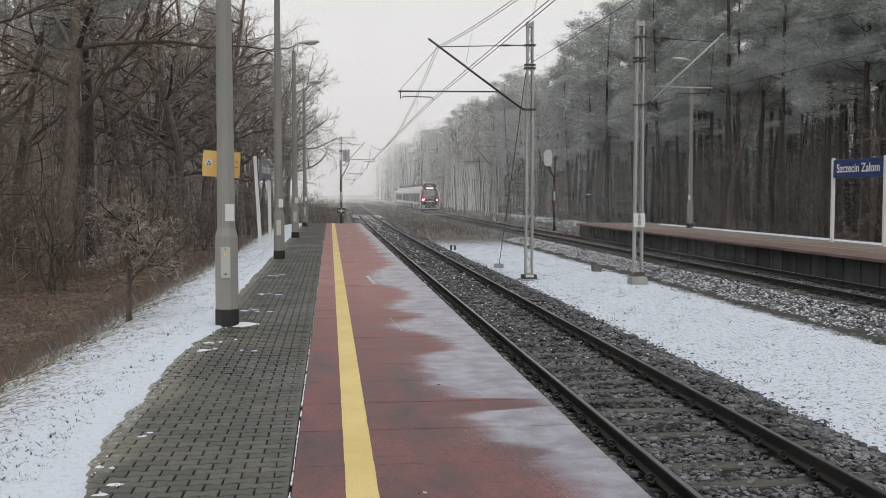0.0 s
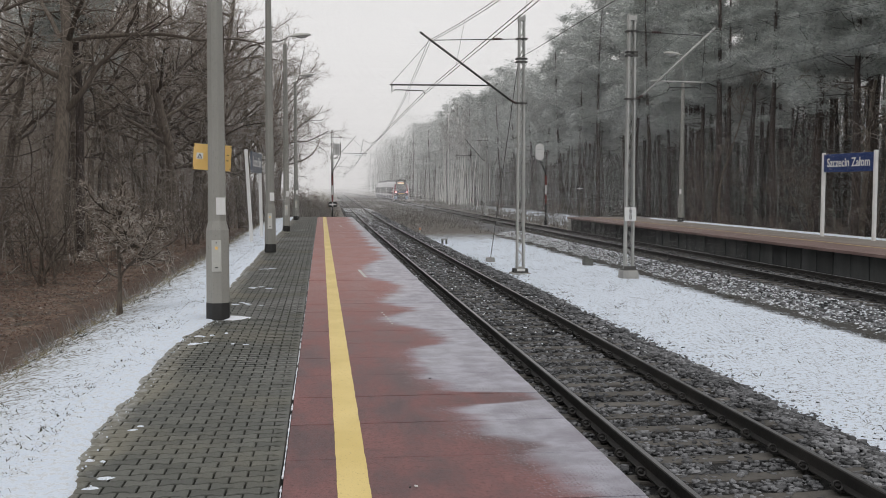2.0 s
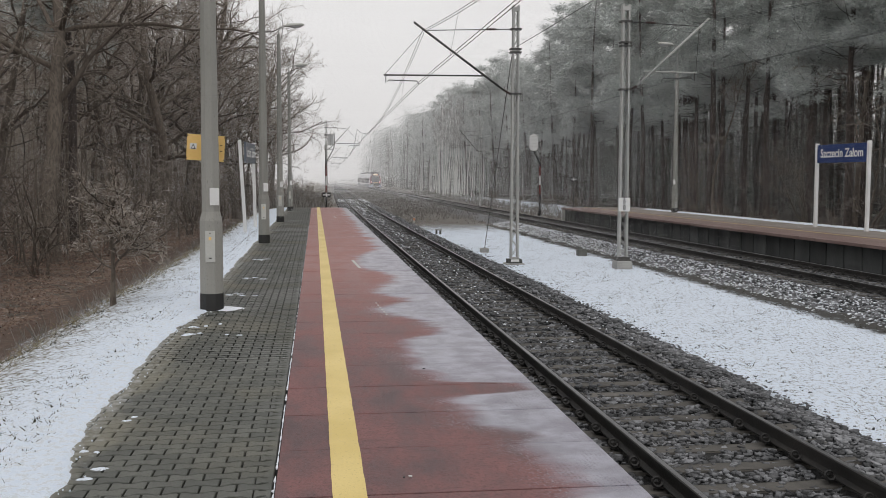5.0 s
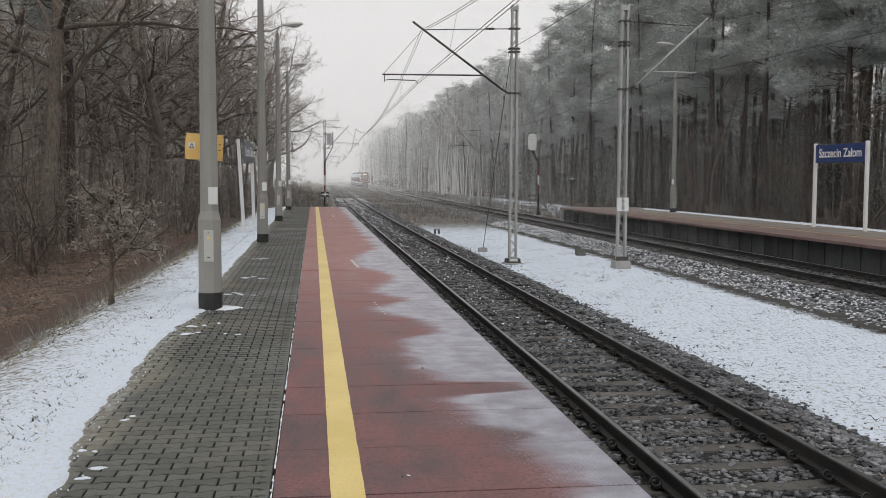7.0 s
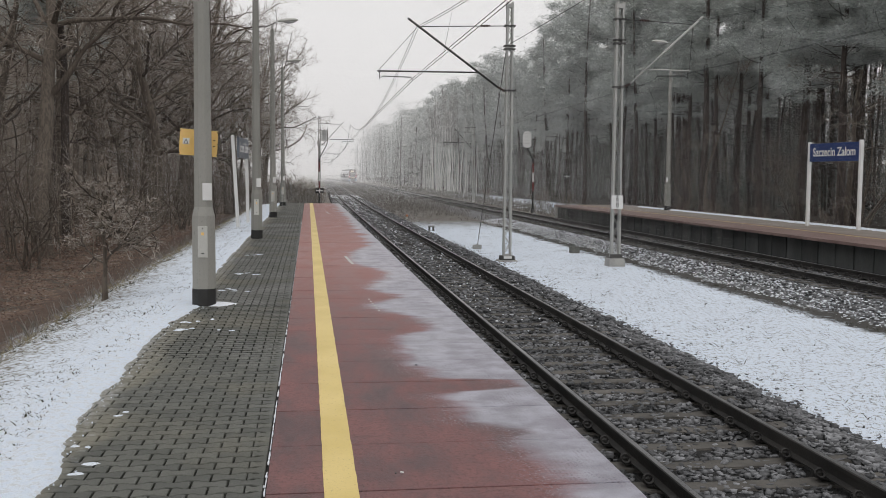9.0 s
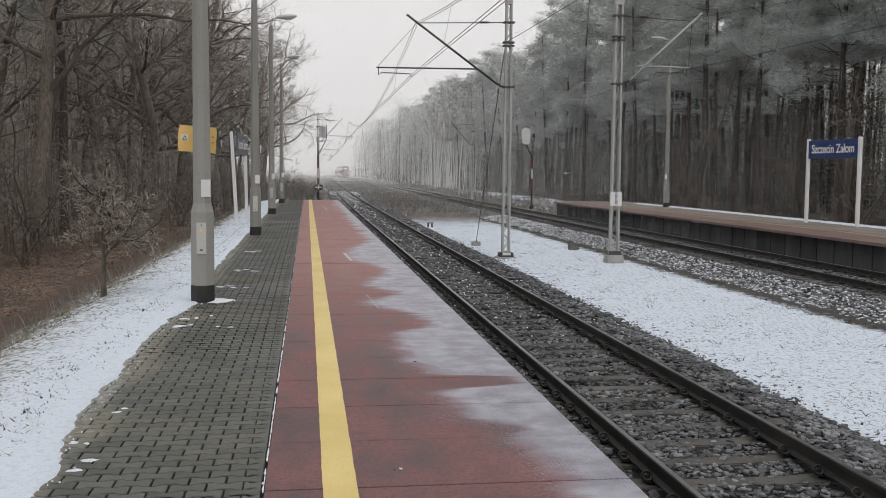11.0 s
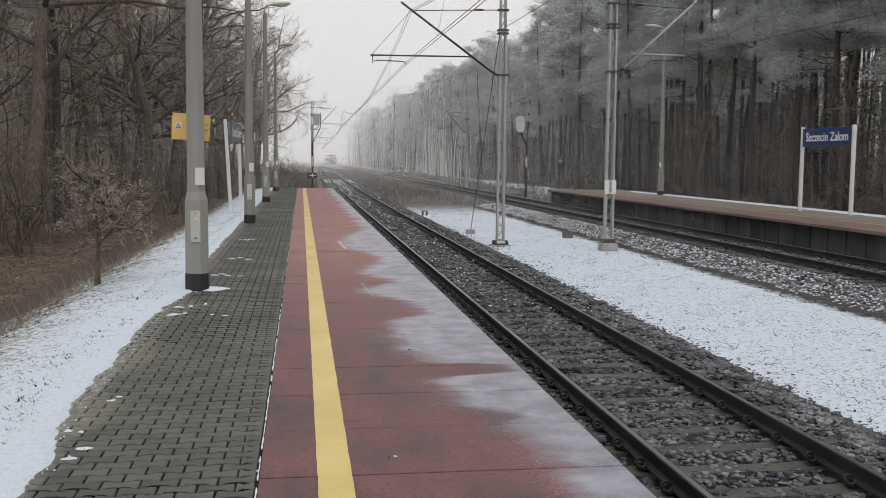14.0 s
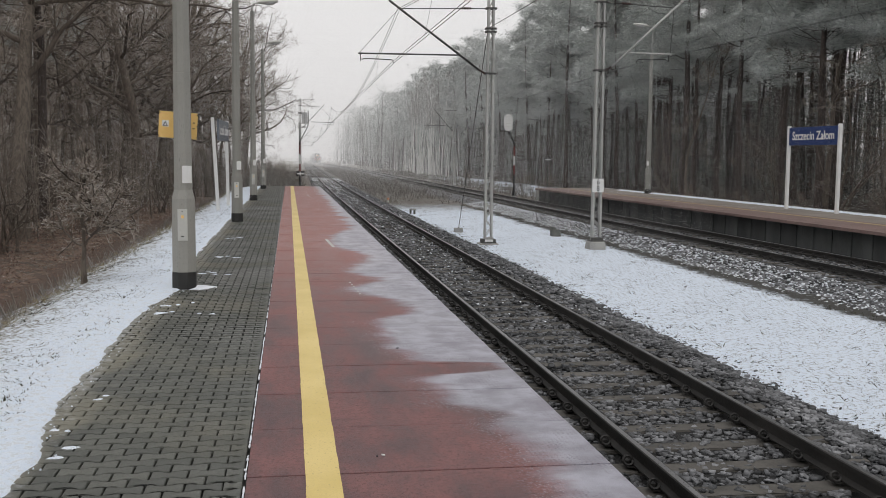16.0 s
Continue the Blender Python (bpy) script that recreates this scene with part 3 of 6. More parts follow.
def build_ballast():
    # sheet under the stones, coloured as the shade between them
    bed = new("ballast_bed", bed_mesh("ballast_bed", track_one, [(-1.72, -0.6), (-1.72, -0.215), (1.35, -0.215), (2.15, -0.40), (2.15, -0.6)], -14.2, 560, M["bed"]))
    tagged(bed, "ballast bed under the nearer track, near-black for the shade between stones", "ballast", kind="stuff")
    bed = new("ballast_bed", bed_mesh("ballast_bed", track_two, [(-3.4, -0.7), (-3.4, -0.36), (-1.6, -0.20), (1.6, -0.20), (1.75, -0.7)], -14.2, 560, M["bed_snowy"]))
    tagged(bed, "snow-dusted crushed stone ballast under the farther track", "ballast", kind="stuff")
    def scatter(name, label, line, u0, u1, y0, y1, per_m2, size, level, material):
        n = int((u1 - u0) * (y1 - y0) * per_m2)
        u, y = rng.uniform(u0, u1, n), rng.uniform(y0, y1, n)
        phase = (y - 2.3) / 0.6 - np.round((y - 2.3) / 0.6)
        on = (np.abs(phase) < 0.22) & (np.abs(u) < 1.3)
        near_rail = np.abs(np.abs(u) - 0.7525)
        keep = ~(on & (rng.uniform(0, 1, n) < 0.55)) & ~(near_rail < 0.10) & ~(on & (near_rail < 0.24))
        u, y = u[keep], y[keep]
        s = rng.uniform(0.6, 1.35, len(u)) * size
        z = RAIL + level(u) + rng.uniform(-0.7, 0.5, len(u)) * size
        tagged(new(name, stones_mesh(name, line(y) + u, y, z, s, material)), label, "ballast", kind="stuff")
    top = lambda u: -0.185 - 0.18 * soft_step((u - 1.3) / 0.9) - 0.03 * np.cos(u * 1.5)
    scatter("ballast_stones", "grey broken ballast stones between the rails", track_one, -1.55, 2.1, 5.0, 16, 500, 0.035, top, M["stone"])
    scatter("ballast_stones", "grey broken ballast stones between the rails", track_one, -1.55, 2.1, 16, 34, 190, 0.046, top, M["stone"])
    scatter("ballast_stones", "grey broken ballast stones between the rails", track_one, -1.3, 2.0, 34, 62, 85, 0.055, top, M["stone"])
    scatter("ballast_stones", "grey broken ballast stones between the rails", track_one, -1.6, 2.0, 62, 105, 26, 0.075, top, M["stone"])
    shoulder = lambda u: -0.19 - 0.17 * soft_step((-1.5 - u) / 1.9)
    scatter("ballast_stones", "grey broken ballast stones on a snowy shoulder", track_two, -3.6, 1.5, 14, 46, 50, 0.042, shoulder, M["stone"])
    # loose stones strewn over the verge
    n = 2600
    x, y = 5.3 + np.abs(rng.normal(0, 0.30, n)), rng.uniform(5, 40, n)
    tagged(new("loose_stones", stones_mesh("loose_stones", x, y, ground_z(x, y) + 0.01, rng.uniform(0.008, 0.024, n), M["stone"])), "loose ballast stones on the verge", "stones", kind="stuff")

    n = 5600
    y = 13 + 45 * rng.uniform(0, 1, n)
    u = rng.uniform(-3.5, -1.5, n)
    tagged(new("snow_flecks", stones_mesh("snow_flecks", track_two(y) + u, y, RAIL - 0.17 - 0.17 * soft_step((-1.5 - u) / 1.9), rng.uniform(0.012, 0.036, n), M["snow"])), "thin snow caught on the far ballast shoulder", "snow", kind="stuff")
    n = 2100
    y = 14 + 108 * rng.uniform(0, 1, n)
    x = track_one(y) + rng.uniform(-1.5, 1.9, n)
    tagged(new("snow_flecks", stones_mesh("snow_flecks", x, y, RAIL - 0.155 - 0.18 * soft_step((x - track_one(y) - 1.3) / 0.9), rng.uniform(0.006, 0.02, n) * (1 + y / 45), M["snow"])), "flecks of snow caught among the ballast", "snow", kind="stuff")


# ---- the nearer platform ----
EDGE, INNER, PLATFORM_END = 1.91, -0.245, 62.6


def build_platform():
    base = Shape().box(INNER + 0.01, EDGE - 0.18, -8, PLATFORM_END - 0.02, -0.95, -0.06).box(-2.05, INNER, -8, PLATFORM_END - 0.02, -0.95, -0.035)
    core = part("platform", base, M["joint"])
    tagged(core, "low station platform with red slabs and grey block paving", "platform", kind="structure")
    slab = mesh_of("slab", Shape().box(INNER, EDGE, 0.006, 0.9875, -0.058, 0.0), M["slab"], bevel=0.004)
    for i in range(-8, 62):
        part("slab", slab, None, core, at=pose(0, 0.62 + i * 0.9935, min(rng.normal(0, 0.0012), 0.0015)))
    stripe = Shape()
    n = 460
    left, right = [], []
    for i in range(n):
        y = -4 + (PLATFORM_END - 0.1 + 4) * i / (n - 1)
        wob = 0.0012 * math.sin(y * 7.1) + 0.0012 * math.sin(y * 17.3 + 1)
        left.append((0.085 + wob, y, 0.0035))
        right.append((0.284 + 0.8 * wob + 0.0012 * math.sin(y * 11), y, 0.0035))
    stripe.add(left + right, [(i, n + i, n + i + 1, i + 1) for i in range(n - 1)])
    part("safety_line", stripe, M["yellow"], core, "worn yellow painted safety line")
    seam = Shape()
    y = 3.0
    while y < 40:
        l = rng.uniform(0.02, 0.16)
        w = rng.uniform(0.004, 0.010) * (1 if y < 14 else 0.7)
        if y < 12 or rng.uniform() < 0.5:
            seam.tube([(INNER - 0.008, y, 0.0), (INNER - 0.008 + rng.normal(0, 0.002), y + l / 2, 0.001), (INNER - 0.008, y + l, 0.0)], [w * 0.6, w, w * 0.5], 5)
        y += l * rng.uniform(0.8, 1.3) + (0.15 if rng.uniform() < 0.06 else 0)
    part("snow_seam", seam, M["snow"], core, "frozen snow packed in the joint")
    # small white arrows painted on the slabs
    mark = Shape()
    for x, y in ((0.83, 21.0), (0.88, 47.0)):
        for a, b in (((-0.02, 1.0), (0.06, -0.95)),):
            dx, dy = b[0] - a[0], b[1] - a[1]
            k = 0.03 / math.hypot(dx, dy)
            mark.add([(x + a[0] - dy * k, y + a[1] + dx * k, 0.004), (x + a[0] + dy * k, y + a[1] - dx * k, 0.004), (x + b[0] + dy * k, y + b[1] - dx * k, 0.004), (x + b[0] - dy * k, y + b[1] + dx * k, 0.004)], [(0, 1, 2, 3)])
    for k in range(6):
        x, y = 0.873 + 0.0125 * k, 14.35 - 0.24 * k
        mark.add([(x - 0.012, y - 0.05, 0.004), (x + 0.012, y - 0.05, 0.004), (x + 0.010, y + 0.05, 0.004), (x - 0.014, y + 0.05, 0.004)], [(0, 1, 2, 3)])
    part("painted_mark", mark, M["plate"], core, "faded white paint mark")
    return core


BLOCK_W, BLOCK_D = 0.214, 0.122


def block_outline(g=0.0065):
    """A waisted, interlocking paving block seen from above."""
    w, d = BLOCK_W / 2 - g, BLOCK_D / 2 - g * 1.3
    us = [-1, -0.7, -0.3, 0.3, 0.7, 1]
    waist = [0.012, 0.012, -0.012, -0.012, 0.012, 0.012]
    return [(u * w, -d - b) for u, b in zip(us, waist)] + [(u * w, d + b) for u, b in zip(us[::-1], waist)]


def build_paving(core):
    out = block_outline()
    n = len(out)
    s = Shape()
    s.add([(x, y, -0.035) for x, y in out] + [(x, y, -0.005) for x, y in out] + [(x * 0.94, y * 0.90, 0.0) for x, y in out],
          [(i, (i + 1) % n, n + (i + 1) % n, n + i) for i in range(n)] + [(n + i, n + (i + 1) % n, 2 * n + (i + 1) % n, 2 * n + i) for i in range(n)] + [tuple(range(2 * n, 3 * n))])
    block = mesh_of("paving_block", s, M["paving"])
    bv = np.array(s.v)
    tris = []
    for q in s.f:
        tris += [(q[0], q[i], q[i + 1]) for i in range(1, len(q) - 1)]
    tris = np.array(tris)
    many, k, r = [], 0, 0
    y = -6.0
    while y < PLATFORM_END - 0.1:
        shift = 0.5 * BLOCK_W if r % 2 else 0.0
        for c in range(9):
            x = INNER - 0.016 - BLOCK_W * (c + 0.5) - shift + BLOCK_W / 2
            if x < -2.0:
                continue
            tilt = rng.normal(0, 0.28, 2)
            dz = rng.normal(0, 0.0008) + 0.003 * float(wave(np.array(x), np.array(y), 0.8)) - 0.004
            cut = INNER - 0.02 - x < BLOCK_W * 0.45
            if 5.6 < y < 10.6 and k < 300:
                part("paving_block", block, None, core, at=Matrix.Translation((x - (BLOCK_W * 0.26 if cut else 0), y, dz)) @ pose(0, 0, 0, tilt[0], tilt[1]) @ Matrix.Diagonal((0.5 if cut else 1, 1, 1, 1)))
                k += 1
            else:
                many.append((x - (BLOCK_W * 0.26 if cut else 0), y, dz, tilt[0] * 0.0175, tilt[1] * 0.0175, 0.5 if cut else 1.0))
        y, r = y + BLOCK_D, r + 1
    m = np.array(many)
    v = np.repeat(bv[None], len(m), 0)
    v[..., 0] *= m[:, 5, None]
    v[..., 2] += v[..., 1] * m[:, 3, None] - v[..., 0] * m[:, 4, None]
    v += m[:, None, :3]
    f = tris[None] + (np.arange(len(m)) * len(bv))[:, None, None]
    rest = part("paving_blocks", bulk("paving_blocks", v.reshape(-1, 3), f.reshape(-1, 3), M["paving"]), None, core)
    tagged(rest, kind="stuff")
    # crumbs of frozen snow left on the paving
    crumbs = Shape()

    def smear(x, y, a, b):
        n = 13
        ring = [(x + a * math.cos(t) * rng.uniform(0.45, 1.3), y + b * math.sin(t) * rng.uniform(0.45, 1.3)) for t in np.linspace(0, 6.283, n + 1)[:-1]]
        crumbs.add([(px, py, -0.008) for px, py in ring] + [(x + (px - x) * 0.6, y + (py - y) * 0.6, rng.uniform(0.001, 0.004)) for px, py in ring],
                   [(k, (k + 1) % n, n + (k + 1) % n, n + k) for k in range(n)] + [tuple(range(n, 2 * n))])
    for x, y, count, size in ((-1.12, 18.2, 5, 0.10), (-1.13, 15.7, 6, 0.10), (-0.92, 11.6, 2, 0.05), (-1.45, 6.75, 2, 0.06), (-1.5, 11.7, 4, 0.06), (-1.35, 12.3, 5, 0.07), (-1.46, 6.2, 2, 0.07), (-1.2, 22.5, 5, 0.10), (-1.45, 7.6, 3, 0.05)):
        for i in range(count):
            smear(x + rng.normal(0, size * 1.4), y + rng.normal(0, size * 1.4), size * rng.uniform(0.35, 1.1), size * rng.uniform(0.25, 0.7))
    for i in range(60):
        y = rng.uniform(5.8, 15)
        smear(float(snow_edge(np.array(y))) + 0.02 + abs(rng.normal(0, 0.055)), y, rng.uniform(0.003, 0.009), rng.uniform(0.003, 0.012))
    for x, y, paint in ((0.525, 5.89, "black"), (0.565, 5.90, "white"), (1.02, 9.3, "stone"), (0.72, 13.1, "stone")):
        pebble = new("pebble", stones_mesh("pebble", np.array([x]), np.array([y]), np.array([0.006]), np.array([0.011]), M[paint]))
        tagged(pebble, "small loose pebble on the red slabs", "pebble", "pebbles")
    tagged(part("snow_crumbs", crumbs, M["thin_snow"], core, smooth=True), kind="stuff")


# ---- the farther platform ----
def build_far_platform():
    top, edge, back, y0, y1 = 0.05, 14.95, 19.3, -10.0, 60.5
    core = part("platform", Shape().box(edge + 0.42, back, y0, y1 - 0.3, -0.9, top - 0.14), M["wall"])
    tagged(core, "opposite platform with a dark prefabricated retaining wall", "platform", kind="structure")
    panel = mesh_of("wall_panel", Shape().box(edge + 0.33, edge + 0.45, 0.012, 0.988, -0.95, top - 0.10).box(edge + 0.30, edge + 0.34, 0.0, 0.06, -0.95, top - 0.10), M["wall"], bevel=0.008)
    for i in range(int(y1 - y0) - 1):
        part("wall_panel", panel, None, core, at=pose(0, y0 + i, 0))
    red = mesh_of("slab", Shape().box(edge - 0.06, edge + 2.1, 0.004, 0.994, top - 0.09, top), M["platform_red"], bevel=0.008)
    for i in range(int(y1 - y0) - 1):
        part("slab", red, None, core, at=pose(0, y0 + i, 0))
    part("safety_line", Shape().box(edge + 1.55, edge + 1.76, y0, y1 - 0.6, top + 0.001, top + 0.004), M["yellow_worn"], core, "worn yellow painted safety line")
    part("paving", Shape().box(edge + 2.105, back, y0, y1 - 0.6, top - 0.12, top - 0.004), M["platform_top"], core, "grey-brown block paving")
    part("kerb", Shape().box(back, back + 0.09, y0, y1 - 0.6, -0.8, top + 0.05), M["footing"], core)
    rim = Shape()
    for i in range(330):
        y = y0 + i * 0.2
        rim.add([(back - 0.30 + rng.normal(0, 0.06), y, top), (back - 0.1, y, top + 0.05 + rng.normal(0, 0.006)), (back + 0.35, y, top + 0.03), (back + 0.9, y, -0.65)], [])
    rim.f = [(i * 4 + j, i * 4 + 4 + j, i * 4 + 5 + j, i * 4 + 1 + j) for i in range(329) for j in range(3)]
    part("snow_rim", rim, M["thin_snow"], core, "thin snow along the back of the platform", smooth=True)
    ramp_end = Shape().prism([(edge + 0.3, -0.9), (edge + 0.3, top - 0.10), (edge + 0.32, top - 0.01), (back, top - 0.01), (back, -0.9)], [pose(0, y1 - 0.65, 0), pose(0, y1 - 0.2, 0)])
    part("end_wall", ramp_end, M["footing"], core, bevel=0.01)


# ---- platform furniture ----
def octagon_loft(levels, n=8, turn=22.5):
    """Rings (x, y, z, half width across flats) joined into a solid."""
    s = Shape()
    k = 1 / math.cos(math.pi / n)
    for x, y, z, h in levels:
        s.v += [(x + h * k * math.cos(2 * math.pi * j / n + radians(turn)), y + h * k * math.sin(2 * math.pi * j / n + radians(turn)), z) for j in range(n)]
    s.f = [(i * n + j, i * n + (j + 1) % n, (i + 1) * n + (j + 1) % n, (i + 1) * n + j) for i in range(len(levels) - 1) for j in range(n)]
    s.f += [tuple(range(n))[::-1], tuple(range((len(levels) - 1) * n, len(levels) * n))]
    return s


def luminaire(parent, at):
    """A flat street-lamp head with a shallow glass bowl, on its arm's end."""
    head = Shape()
    rings = [(-0.05, 0.03, 0.03), (0.08, 0.08, 0.055), (0.3, 0.14, 0.075), (0.55, 0.12, 0.06), (0.68, 0.05, 0.03)]
    for x, w, h in rings:
        head.v += [(x, w * math.cos(a), 0.01 + h * max(math.sin(a), -0.25)) for a in np.linspace(0, 2 * math.pi, 13)[:-1]]
    head.f = [(i * 12 + j, i * 12 + (j + 1) % 12, (i + 1) * 12 + (j + 1) % 12, (i + 1) * 12 + j) for i in range(4) for j in range(12)] + [tuple(range(12))[::-1], tuple(range(48, 60))]
    lamp = part("lamp_head", head, M["plate"], parent, "pale grey lamp head", at=at, smooth=True)
    bowl = Shape()
    for x, w, h in [(0.16, 0.05, 0.01), (0.3, 0.115, 0.05), (0.5, 0.10, 0.045), (0.6, 0.04, 0.01)]:
        bowl.v += [(x, w * math.cos(a), -0.008 - h * max(math.sin(a), 0)) for a in np.linspace(0, 2 * math.pi, 13)[:-1]]
    bowl.f = [(i * 12 + j, i * 12 + (j + 1) % 12, (i + 1) * 12 + (j + 1) % 12, (i + 1) * 12 + j) for i in range(3) for j in range(12)]
    part("glass_bowl", bowl, M["lamp_glass"], lamp, smooth=True)


def lamp_post():
    post = thing("street_lamp", pose(0, 0, 0), "tall grey concrete platform lamp post with a black base", "street lamp", "platform lamps")
    part("shaft", octagon_loft([(0, 0, 0.0, 0.152), (0, 0, 1.24, 0.148), (0, 0, 1.36, 0.117), (0, 0, 1.8, 0.115), (0, 0, 2.93, 0.108), (0, 0, 2.935, 0.105), (0, 0, 2.945, 0.108), (0, 0, 7.75, 0.075)]), M["concrete"], post)
    part("painted_base", octagon_loft([(0, 0, 0.0, 0.157), (0, 0, 0.235, 0.157), (0, 0, 0.235, 0.15)]), M["black"], post, "black painted foot")
    hatch = part("hatch", Shape().box(-0.065, 0.065, -0.162, -0.146, 0.67, 1.10), M["plate"], post, "grey metal access hatch", bevel=0.004)
    part("lock", Shape().box(-0.02, 0.02, -0.168, -0.16, 0.72, 0.735), M["dark_steel"], hatch)
    part("screw", Shape().box(-0.008, 0.008, -0.168, -0.16, 1.06, 1.075), M["dark_steel"], hatch)
    part("hazard_label", Shape().box(-0.018, 0.018, -0.1655, -0.162, 0.975, 1.015), M["sign_yellow"], hatch, "small yellow warning label")
    part("number_plate", Shape().box(0.0, 0.125, -0.128, -0.114, 1.45, 1.685), M["white"], post, "blank white plate", bevel=0.003)
    part("arm", Shape().tube([(0, 0, 7.7), (0, 0, 7.98), (0.06, 0, 8.05), (0.35, 0, 8.09)], 0.026, 8), M["steel"], post, smooth=True)
    luminaire(post, pose(0.28, 0, 8.06, 0, -6, 0) @ Matrix.Diagonal((1.15, 1.5, 1.7, 1)))
    return post


def text_mesh(name, body, size, material, bold=0.0):
    cu = bpy.data.curves.new(name, "FONT")
    cu.body, cu.size, cu.align_x, cu.align_y, cu.extrude = body, size, "CENTER", "CENTER", 0.002
    cu.offset = bold
    ob = bpy.data.objects.new(name, cu)
    scene.collection.objects.link(ob)
    me = bpy.data.meshes.new_from_object(ob.evaluated_get(bpy.context.evaluated_depsgraph_get()))
    bpy.data.objects.remove(ob)
    me.materials.clear()
    me.materials.append(material)
    return me


def station_sign(at, label, length, z0, z1, foot, lean=0.0, paint="blue"):
    """A long name board on two square posts; its face looks along -y of its own space."""
    sign = thing("station_sign", at, label, "station sign", "station name signs")
    for i, x in enumerate((-length / 2 - 0.03, length / 2 + 0.03)):
        m = pose(x, 0.0, foot, (lean if i == 0 else lean * 0.3), 0, 0)
        part("post", Shape().box(-0.055, 0.055, -0.055, 0.055, 0, z1 + 0.06 - foot), M["white"], sign, "white painted square post", at=m, bevel=0.008)
    board = part("board", Shape().box(-length / 2, length / 2, -0.035, 0.035, z0, z1), M[paint], sign, "dark blue name board" if paint == "blue" else "blue name board greyed by sky sheen in its colour", bevel=0.01)
    words = text_mesh("lettering", "Szczecin Załom", (z1 - z0) * 0.66, M["white"], 0.007)
    xs = [v.co.x for v in words.vertices]
    part("lettering", words, None, board, "white letters", at=pose(0, -0.0375, (z0 + z1) / 2, 90, 0, 0) @ Matrix.Diagonal((length * 0.84 / (max(xs) - min(xs)), 1, 1, 1)))
    return sign


def yellow_sign():
    sign = thing("warning_sign", pose(-1.51, 14.14, 2.235, 0, 3.5, 6), "yellow track-crossing warning board strapped to a lamp post", "warning sign")
    part("board", Shape().box(-0.258, 0.258, -0.012, 0.012, -0.175, 0.185), M["sign_yellow"], sign, bevel=0.004)
    pict = part("pictogram", Shape().box(-0.215, -0.125, -0.0165, -0.012, -0.025, 0.06), M["white"], sign, "white square with a black figure")
    fig = Shape()
    fig.add([(-0.205, -0.0185, -0.018), (-0.135, -0.0185, -0.018), (-0.17, -0.0185, 0.052)], [(0, 1, 2)])
    part("figure", fig, M["black"], pict)
    part("inner_triangle", Shape().add([(-0.19, -0.0195, -0.010), (-0.15, -0.0195, -0.010), (-0.17, -0.0195, 0.032)], [(0, 1, 2)]), M["white"], pict)
    for z in (0.045, -0.035):
        part("print", Shape().box(0.195, 0.222, -0.0165, -0.012, z, z + 0.012), M["black"], sign, "illegible black print")
    for x, z in ((-0.25, 0.16), (-0.25, -0.15), (0.25, 0.16), (0.25, -0.15), (0.255, 0.0)):
        part("bolt", Shape().tube([(x, -0.02, z), (x, -0.01, z)], 0.009, 6), M["dark_steel"], sign)
    part("bracket", Shape().box(-0.02, 0.12, 0.012, 0.03, -0.02, 0.02), M["steel"], sign)
    part("strut", Shape().tube([(-0.10, 0.015, -0.16), (0.03, 0.0, -0.27)], 0.009, 6), M["steel"], sign)


def lattice_mast(mast, foot, height, w0, w1):
    """Two channel uprights tied by zigzag lacing on both faces."""
    hull = [(0, 1, 2, 3), (4, 7, 6, 5), (0, 4, 5, 1), (1, 5, 6, 2), (2, 6, 7, 3), (3, 7, 4, 0)]
    for s in (-1, 1):
        up = Shape()
        prof = [(0, -0.09), (-0.055, -0.09), (-0.055, -0.078), (-0.012, -0.078), (-0.012, 0.078), (-0.055, 0.078), (-0.055, 0.09), (0, 0.09)]
        n = len(prof)
        up.v = [(s * (w / 2 + u), d, z) for w, z in ((w0, 0), (w1, height)) for u, d in prof]
        up.f = [(j, (j + 1) % n, n + (j + 1) % n, n + j) for j in range(n)] + [tuple(range(n))[::-1], tuple(range(n, 2 * n))]
        part("upright", up, M["steel"], mast, at=pose(0, 0, foot))
    for face in (-1, 1):
        z, s, pts = 0.2, -1, []
        while z < height - 0.2:
            pts.append((s * (w0 + (w1 - w0) * z / height - 0.06) / 2, face * 0.094, z))
            z, s = z + 0.27, -s
        part("lacing", Shape().tube(pts, 0.015, 4), M["steel"], mast, at=pose(0, 0, foot))
    for zz in (0.1, height - 0.12):
        part("tie_plate", Shape().box(-w0 / 2 + 0.02, w0 / 2 - 0.02, -0.099, 0.099, zz - 0.06, zz + 0.06), M["steel"], mast, at=pose(0, 0, foot))


def insulator(shape, a, b, r=0.045):
    a, b = Vector(a), Vector(b)
    n = 13
    return shape.tube([a.lerp(b, i / (n - 1)) for i in range(n)], [r if i % 2 else r * 0.5 for i in range(n)], 8)


